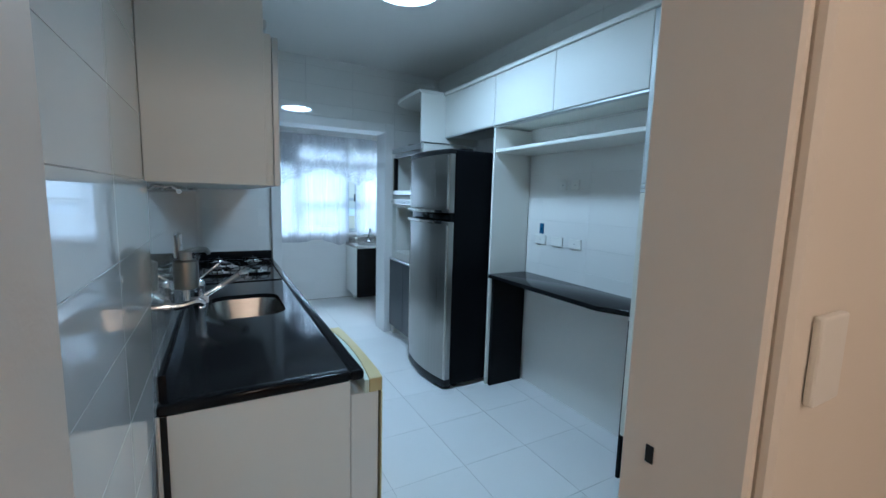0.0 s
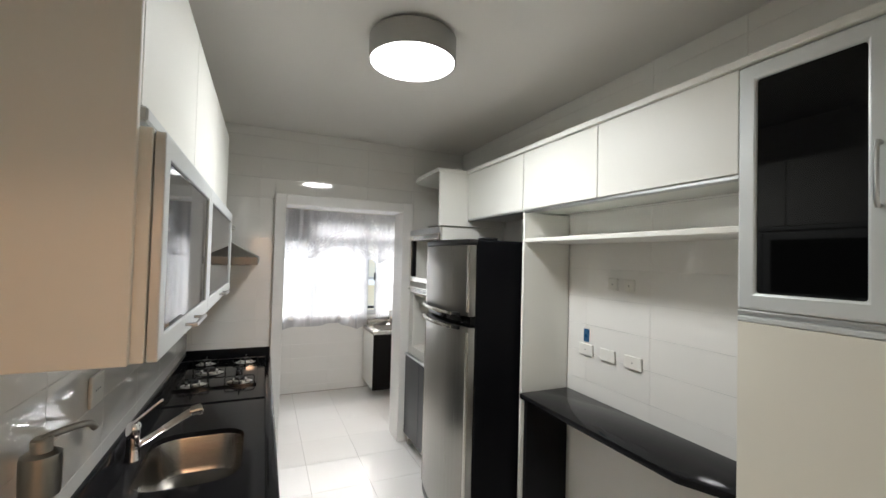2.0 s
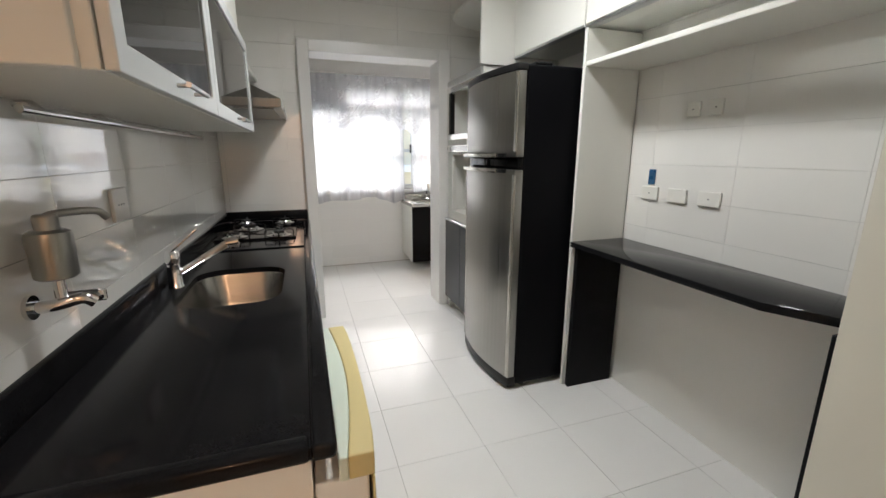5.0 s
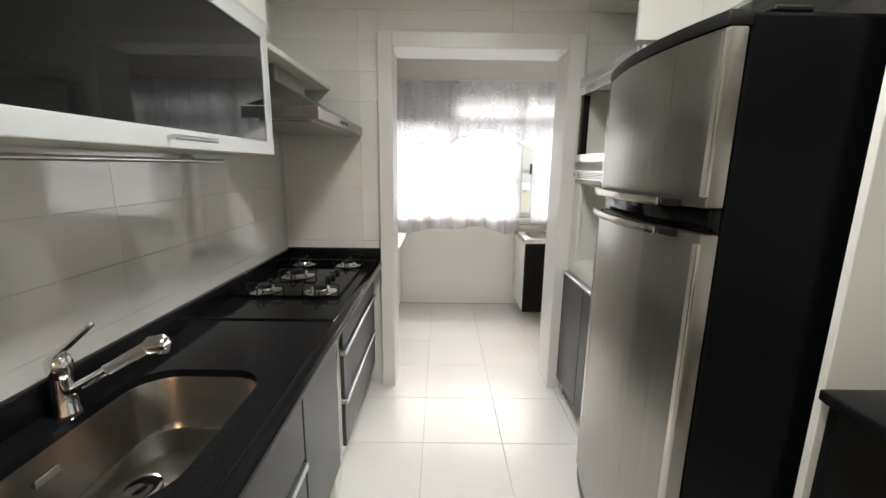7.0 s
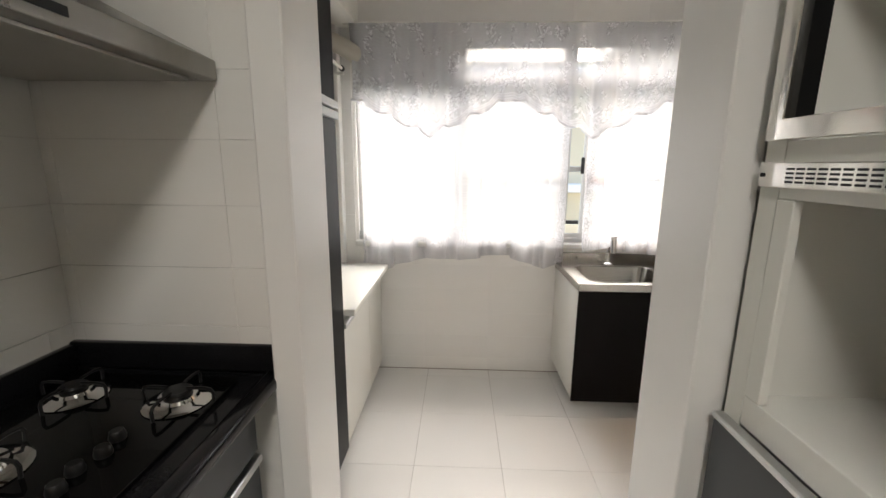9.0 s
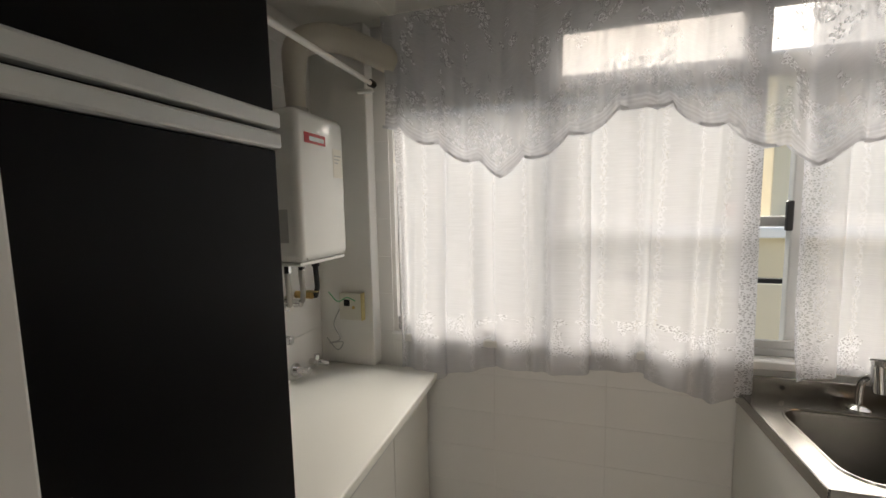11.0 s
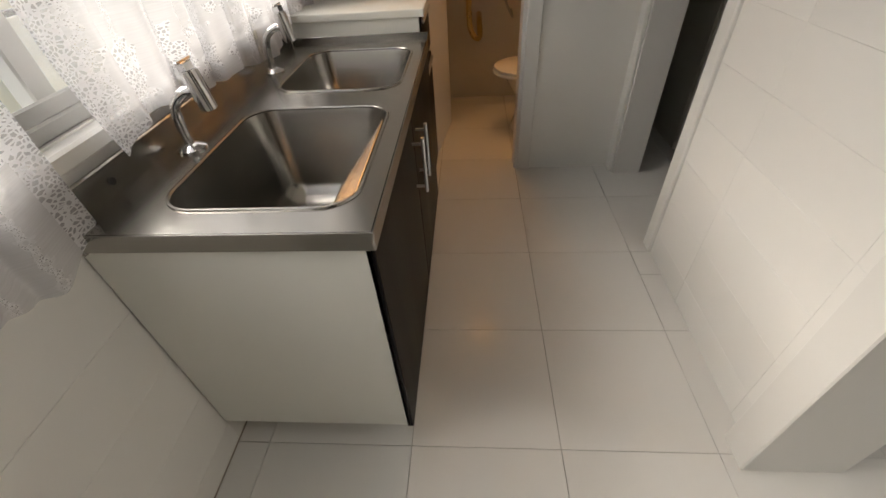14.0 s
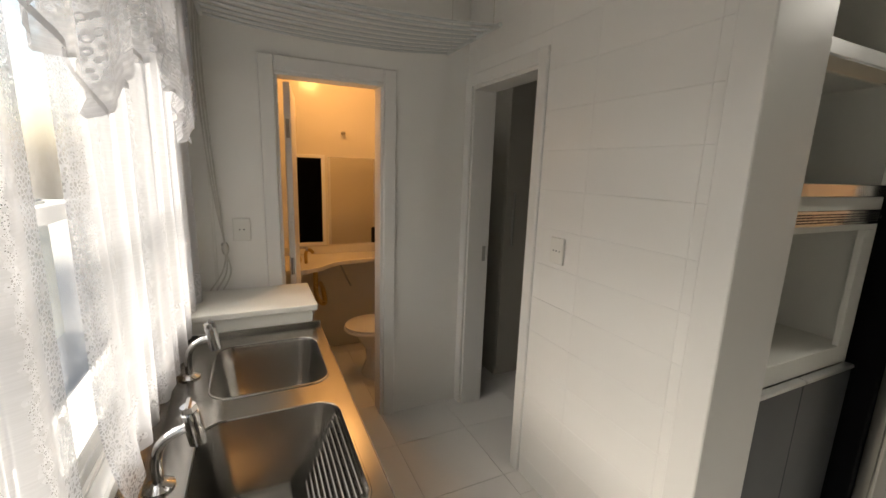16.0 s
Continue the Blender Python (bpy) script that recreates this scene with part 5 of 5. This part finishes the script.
outlet("wall_outlet", "white outlet on the laundry end wall", (FW - 0.001, 6.338, 1.264), "-x", 0.085, 0.12, 2)
outlet("wall_outlet", "pale yellow outlet on the laundry tiles", (3.225, DL + 0.008, 1.262), "y", 0.085, 0.12, 3)

# ceiling clothes rack
rk = thing("drying_rack", "white ceiling clothes rack with slightly sagging bars", "clothes rack", at=(0, 0, 0))
for k in range(9):
    x = 3.55 + 0.535 * k / 8
    part("bar", tube([(x, 5.215, 2.26), (x, 5.5, 2.235), (x, 5.85, 2.225), (x, 6.2, 2.235), (x, 6.45, 2.26)], 0.0065, 8, None, 3), "alu_paint", rk, "", True)
for y in (5.215, 6.45):
    part("end_bar", tube([(3.54, y, 2.262), (4.1, y, 2.262)], 0.011, 10, None, 2), "alu_paint", rk, "", True)
for x in (3.6, 4.05):
    for y in (5.215, 6.45):
        part("cord", tube([(x, y, 2.27), (x, y, LCEIL)], 0.0025, 6, None, 1), "cord", rk)
cd = thing("rack_cords", "bundle of white pulley cords tied along the wall", "cord", at=(0, 0, 0))
for k in range(3):
    dx = 0.012 * k
    part("cord", tube([(4.05 - 0.03 * k, 6.46, 2.61), (4.1 - dx, 6.46 + dx, 2.0), (4.13, 6.44 + 0.01 * k, 1.5), (4.15, 6.42, 1.18), (4.14, 6.40 + 0.02 * k, 1.05), (4.13, 6.44 + 0.03 * k, 0.955)], 0.004, 6), "cord", cd, "", True)
part("knot", lathe([(0.01, -0.03), (0.018, -0.01), (0.018, 0.01), (0.01, 0.03)], (4.15, 6.42, 1.17), 10), "cord", cd, "", True)
part("hook", cyl((FW - 0.001, 6.43, 1.19), (FW - 0.03, 6.43, 1.19), 0.008), "grey_metal", cd)
bx_ = thing("conduit", "white conduit strip down the laundry end wall", "conduit")
part("strip", box(FW - 0.012, FW - 0.001, 6.46, 6.475, 0.95, LCEIL, 0.002), "white_plastic", bx_)

# ---- curtains ----
def cloth(name, label, x0, x1, ztop, zbot, y, folds, depth, mat, category, group="", edge_free=True, sway=0.0):
    """A hanging cloth gathered in folds; zbot is a function of x."""
    nx, nz = 220, 40
    rnd = random.Random(int(x0 * 100) + nz)
    ph = [rnd.uniform(0, 6.28) for _ in range(4)]
    verts, faces, uvs = [], [], []
    for j in range(nz + 1):
        v = j / nz
        for i in range(nx + 1):
            u = i / nx
            x = x0 + (x1 - x0) * u
            zb = zbot(x)
            z = ztop + (zb - ztop) * v
            w = 0.25 + 0.75 * min(1, v * 1.3)
            o = math.sin(folds * 6.283 * u + ph[0]) + 0.5 * math.sin(folds * 2.3 * 6.283 * u + ph[1] + 0.8 * v) + 0.6 * math.sin(folds * 0.41 * 6.283 * u + ph[2] + v)
            verts.append((x + 0.008 * math.sin(3 * v + ph[3] + 9 * u) + 0.62 * (x1 - x0) / folds / 6.283 * w * (math.cos(folds * 6.283 * u + ph[0]) + 0.5 * math.cos(folds * 1.7 * 6.283 * u + ph[2])) * (1 if edge_free else 0.3), y + depth * w * o * 0.5 - sway * max(0, 1 - u / 0.09) * min(1, max(0, (1.15 - z) / 0.25)) ** 2, z))
            uvs.append((x - x0, z - zb if mat == "lace" else z))
    for j in range(nz):
        for i in range(nx):
            a = j * (nx + 1) + i
            faces.append((a, a + 1, a + nx + 2, a + nx + 1))
    me = bpy.data.meshes.new(name)
    me.from_pydata(verts, [], faces)
    lay = me.uv_layers.new(name="UVMap")
    for lp in me.loops:
        lay.data[lp.index].uv = uvs[lp.vertex_index]
    for p in me.polygons:
        p.use_smooth = True
    me.materials.append(M[mat])
    return tagged(new(name, me), label, category, group)


def scallop(x):
    """Lower edge of the valance: six round lobes to a swag, the middle one hanging lowest."""
    d = abs((x - 1.63 + 0.5175) % 1.035 - 0.5175)
    return 1.668 + 0.237 * d / 0.5175 + 0.042 * (1 - abs(math.cos(math.pi * d / 0.1725)) ** 0.75)


def hem(x):
    return 0.85 - 0.035 * math.sin(5.1 * x + 1.0) - 0.02 * math.sin(11 * x) - 0.03 * max(0, 1.4 - x) / 0.28 + 0.6 * max(0, x - 2.44)


def hem_short(x):
    return 0.915 - 0.03 * math.sin(6 * x) - 0.015 * math.sin(13 * x)


cloth("curtain", "white voile curtain with woven flower stripes, hanging below the sill", 1.13, 2.52, 2.352, hem, 6.545, 7, 0.03, "voile", "curtain", "window curtains")
cloth("curtain", "white voile curtain hanging over the tub taps", 2.665, 4.09, 2.352, hem_short, 6.546, 9, 0.024, "voile", "curtain", "window curtains", sway=0.045)
val = thing("lace_valance", "white lace valance with a scalloped bound edge", "valance")
v1 = cloth("lace", "", 1.12, 4.10, 2.358, scallop, 6.50, 20, 0.03, "lace", "", edge_free=False)
v1.parent = val
b = bmesh.new()
N_ = 420
ring = []
for i in range(N_ + 1):
    x = 1.12 + 2.98 * i / N_
    ring.append([b.verts.new((x, 6.495 + 0.012 * math.sin(42 * x), scallop(x) + dz)) for dz in (0.012, 0.006, 0.0)])
for A, B in zip(ring, ring[1:]):
    for k in range(2):
        b.faces.new((A[k], A[k + 1], B[k + 1], B[k]))
part("border", b, "binding", val, "dense bound edge", True)
rod = thing("curtain_rod", "thin white curtain rod along the laundry window", "rod")
part("rod", tube([(1.08, 6.52, 2.36), (4.14, 6.52, 2.36)], 0.009, 10, None, 2), "white_plastic", rod, "", True)
for x in (1.12, 2.6, 4.1):
    part("bracket", box(x - 0.008, x + 0.008, 6.52, WW - 0.001, 2.35, 2.37, 0.002), "white_plastic", rod)

# ---- bathroom ----
wl = thing("toilet", "white ceramic toilet with a closed lid", "toilet", at=(4.74, 5.44, 0))
part("foot", lathe([(0.13, 0), (0.125, 0.03), (0.09, 0.12), (0.1, 0.22), (0.17, 0.33), (0.185, 0.37), (0.17, 0.38)], (0, 0, 0)), "ceramic", wl, "", True)
part("seat", prism([(0.2 * math.cos(a), 0.02 + (0.24 if math.sin(a) > 0 else 0.2) * math.sin(a)) for a in [k * 2 * math.pi / 32 for k in range(32)]], 0.381, 0.402, 0.007), "ceramic", wl, "", True)
part("lid", prism([(0.195 * math.cos(a), 0.02 + (0.235 if math.sin(a) > 0 else 0.195) * math.sin(a)) for a in [k * 2 * math.pi / 32 for k in range(32)]], 0.405, 0.422, 0.007), "ceramic", wl, "", True)
part("tank", box(-0.19, 0.19, -0.36, -0.19, 0.38, 0.74, 0.02, None, 3), "ceramic", wl)
va = thing("vanity_top", "pale curved vanity top with an upstand", "vanity")
part("slab", prism([(5.339, 5.04), (5.08, 5.04), (5.05, 5.4), (5.03, 5.6), (4.97, 5.74), (4.86, 5.84), (4.8, 5.95), (4.8, 6.3), (5.339, 6.3)], 0.83, 0.865, 0.006), "marble", va)
part("upstand", box(5.32, 5.339, 5.04, 6.3, 0.866, 0.935, 0.004), "marble", va)
vt = thing("basin_tap", "small brass-coloured basin tap", "faucet", at=(5.0, 5.93, 0.866))
part("body", tube([(0, 0, 0), (0, 0, 0.08), (-0.03, -0.02, 0.11), (-0.08, -0.04, 0.1)], 0.013, 10), "copper", vt, "", True)
part("handle", lathe([(0.02, 0), (0.024, 0.03), (0.014, 0.05)], (0.05, 0.05, 0), 12), "copper", vt, "", True)
tr_ = thing("drain_trap", "dark drain pipes under the vanity", "pipe")
part("pipe", tube([(5.1, 5.85, 0.83), (5.1, 5.85, 0.6), (5.08, 5.82, 0.52), (5.12, 5.78, 0.5), (5.2, 5.78, 0.58), (5.34, 5.78, 0.6)], 0.02, 10), "copper", tr_, "", True)
part("hose", tube([(5.2, 5.65, 0.83), (5.15, 5.6, 0.7), (5.2, 5.55, 0.6), (5.33, 5.55, 0.62)], 0.008, 8), "grey_metal", tr_, "", True)
mi = thing("bathroom_mirror", "wide frameless bathroom mirror", "mirror")
part("glass", box(5.333, 5.339, 5.06, 5.70, 0.94, 1.675, 0.002), "mirror", mi)
# black glass panel in a white frame, next to the mirror
bw = thing("dark_framed_panel", "dark narrow glass panel in a white frame", "window")
part("frame", frame_bars("x", 5.318, 5.725, 5.97, 0.94, 1.69, 0.028, 0.02, 0.003), "trim", bw)
part("pane", box(5.327, 5.333, 5.74, 5.955, 0.955, 1.67), "black_glass", bw)
hk = thing("wall_hook", "small round metal wall knob", "hook", at=(5.339, 5.575, 1.87))
part("stem", cyl((0, 0, 0), (-0.03, 0, 0), 0.01), "grey_metal", hk, "", True)
part("knob", lathe([(0.012, -0.01), (0.02, 0.0), (0.012, 0.012)], (-0.035, 0, 0), 14), "grey_metal", hk, "", True)
tp = thing("toiletry_holder", "dark toiletry holder on the vanity", "holder", at=(5.27, 5.28, 0.8655))
part("cup", lathe([(0.03, 0), (0.034, 0.005), (0.036, 0.2), (0.03, 0.2), (0.028, 0.01)], (0, 0, 0), 18), "plastic", tp, "", True)
bl = thing("bathroom_door", "white bathroom door standing open inwards", "door", at=(FW + 0.125, 6.10, 0))
part("leaf", box(0.0, 0.56, -0.035, 0.0, 0.01, 2.045, 0.003), "trim", bl)
for z in (1.02, 1.80):
    part("hinge", cyl((-0.004, -0.018, z - 0.05), (-0.004, -0.018, z + 0.05), 0.009, seg=12), "grey_metal", bl, "steel hinge", True)
part("handle", tube([(0.5, -0.036, 1.03), (0.5, -0.08, 1.03), (0.42, -0.085, 1.03)], 0.009, 10), "grey_metal", bl, "", True)
bl.rotation_euler = (0, 0, radians(-8))
bo = thing("bathroom_bulb", "bare warm bulb on the bathroom ceiling", "lamp", at=(4.75, 5.75, 2.5))
part("socket", cyl((0, 0, -0.05), (0, 0, 0), 0.025), "white_plastic", bo, "", True)

# ---- side room ----
wr = thing("wardrobe", "tall taupe wardrobe door with a slim vertical handle", "wardrobe", at=(0, 0, 0))
part("body", box(4.35, 4.94, 3.9, 4.6, 0.0, 2.5, 0.003), "wardrobe", wr)
part("door", box(4.33, 4.349, 3.9, 4.598, 0.06, 2.49, 0.002), "wardrobe", wr)
part("handle", box(4.31, 4.329, 4.52, 4.54, 1.06, 1.46, 0.004), "grey_metal", wr, "slim vertical bar handle")

# ---- wall and floor tiles ----
_tiles = {}


def tile_mesh(w, h, t, mat, gap=0.0015):
    """A flat tile lying on z = 0 with softly chamfered edges, shared between alike tiles."""
    key = (round(w, 3), round(h, 3), t, mat)
    if key not in _tiles:
        a, c, e = w / 2 - gap / 2, h / 2 - gap / 2, 0.0006
        vs = [(sx * a, sy * c, 0) for sx, sy in ((-1, -1), (1, -1), (1, 1), (-1, 1))] + [(sx * a, sy * c, t - 0.001) for sx, sy in ((-1, -1), (1, -1), (1, 1), (-1, 1))]
        vs += [(sx * (a - e), sy * (c - e), t) for sx, sy in ((-1, -1), (1, -1), (1, 1), (-1, 1))]
        fs = [(0, 1, 5, 4), (1, 2, 6, 5), (2, 3, 7, 6), (3, 0, 4, 7), (4, 5, 9, 8), (5, 6, 10, 9), (6, 7, 11, 10), (7, 4, 8, 11), (8, 9, 10, 11)]
        me = bpy.data.meshes.new("tile")
        me.from_pydata(vs, [], fs)
        me.materials.append(M[mat])
        _tiles[key] = me
    return _tiles[key]


def lay_tiles(parent, to_world, u0, u1, v0, v1, tu, tv, ou, ov, mat, holes=(), t=0.006, gap=0.0008, name="tile"):
    """Tiles over a rectangle of a plane, on a grid of tu x tv through (ou, ov), cut round the holes."""
    i0, i1 = math.floor((u0 - ou) / tu), math.ceil((u1 - ou) / tu)
    j0, j1 = math.floor((v0 - ov) / tv), math.ceil((v1 - ov) / tv)
    for i in range(i0, i1):
        for j in range(j0, j1):
            rects = [(max(u0, ou + i * tu), min(u1, ou + i * tu + tu), max(v0, ov + j * tv), min(v1, ov + j * tv + tv))]
            for h in holes:
                rects = [q for r in rects for q in minus(r, h)]
            for a, b, c, d in rects:
                if b - a < 0.012 or d - c < 0.012:
                    continue
                ob = new(name, tile_mesh(b - a, d - c, t, mat, gap))
                ob.matrix_basis = to_world((a + b) / 2, (c + d) / 2)
                ob.parent = parent


on_x = lambda x: (lambda u, v: Matrix.Translation((x, u, v)) @ Matrix(((0, 0, 1, 0), (1, 0, 0, 0), (0, 1, 0, 0), (0, 0, 0, 1))))
on_nx = lambda x: (lambda u, v: Matrix.Translation((x, u, v)) @ Matrix(((0, 0, -1, 0), (-1, 0, 0, 0), (0, 1, 0, 0), (0, 0, 0, 1))))
on_ny = lambda y: (lambda u, v: Matrix.Translation((u, y, v)) @ Matrix(((1, 0, 0, 0), (0, 0, -1, 0), (0, 1, 0, 0), (0, 0, 0, 1))))
on_y = lambda y: (lambda u, v: Matrix.Translation((u, y, v)) @ Matrix(((-1, 0, 0, 0), (0, 0, 1, 0), (0, 1, 0, 0), (0, 0, 0, 1))))
on_z = lambda z: (lambda u, v: Matrix.Translation((u, v, z)))
TU, TV, TZ = 0.468, 0.1765, 1.03
lay_tiles(wall_left, on_x(LW), NEAR, DW - 0.007, 0.0, CEIL - 0.001, TU, TV, 3.0, TZ, "tile", [(1.99, 3.83, 1.56, 2.02), (1.99, 3.94, 2.03, 2.52), (1.99, 4.8, 0.0, 0.86)])
lay_tiles(wall_door, on_ny(DW), LW, RW, 0.0, CEIL - 0.001, TU, TV, 1.181, TZ, "tile", [(1.306, 2.559, 0, 2.307), (LW, 1.29, 0, 0.86), (2.56, RW, 0, 2.0)])
lay_tiles(wall_right, on_nx(RW), NEAR, DW - 0.007, 0.906, CEIL - 0.001, TU, TV, 2.1, TZ, "tile", [(NEAR, 1.914, 0, 2.48), (3.2, 4.03, 0, 2.48), (4.03, 4.79, 0, 2.05)], gap=0.0003)
lay_tiles(wall_door, on_y(DL), 2.561, 3.391, 0.0, LCEIL, TU, TV, 2.63, TZ - 0.03, "matt_tile", gap=0.0004)
lay_tiles(wall_door, on_y(DL), 3.391, 4.169, 2.169, LCEIL, TU, TV, 2.63, TZ - 0.03, "matt_tile", gap=0.0004)
lay_tiles(wall_door, on_y(DL), LL + 0.007, 1.304, 0.0, LCEIL, TU, TV, 2.63, TZ - 0.03, "matt_tile", gap=0.0004)
lay_tiles(wall_door, on_y(DL), 1.304, 2.561, 2.309, LCEIL, TU, TV, 2.63, TZ - 0.03, "matt_tile", gap=0.0004)
lay_tiles(wall_laundry, on_x(LL), DL, WW - 0.007, 0.78, LCEIL, TU, TV, 5.7, TZ - 0.03, "matt_tile", [(5.1, 5.6, 0, 2.44)])
lay_tiles(wall_window, on_ny(WW), LL, FW, 0.0, LCEIL, TU, TV, 2.05, TZ - 0.05, "matt_tile", [(1.1, 3.87, 0.935, 2.285), (LL, 1.02, 0.8, 2.4)], gap=0.0005)
floor_ob = bpy.data.objects["floor"]
lay_tiles(floor_ob, on_z(-0.006), LW, RW + 0.12, NEAR - 0.15, 5.125, 0.4455, 0.455, 1.6145, 4.67, "floor", t=0.006, gap=0.0014, name="floor_tile")
lay_tiles(floor_ob, on_z(-0.006), LL, 5.34, 5.125, 6.75, 0.4455, 0.455, 1.6145, 4.67, "floor", t=0.006, gap=0.0024, name="floor_tile")
lay_tiles(floor_ob, on_z(-0.006), RW + 0.12, 4.95, 3.1, 5.125, 0.4455, 0.455, 1.6145, 4.67, "floor", t=0.006, gap=0.0024, name="floor_tile")
lay_tiles(floor_ob, on_z(-0.006), -0.48, RW, -1.48, NEAR - 0.15, 0.4455, 0.455, 1.6145, 4.67, "floor", t=0.006, gap=0.0024, name="floor_tile")
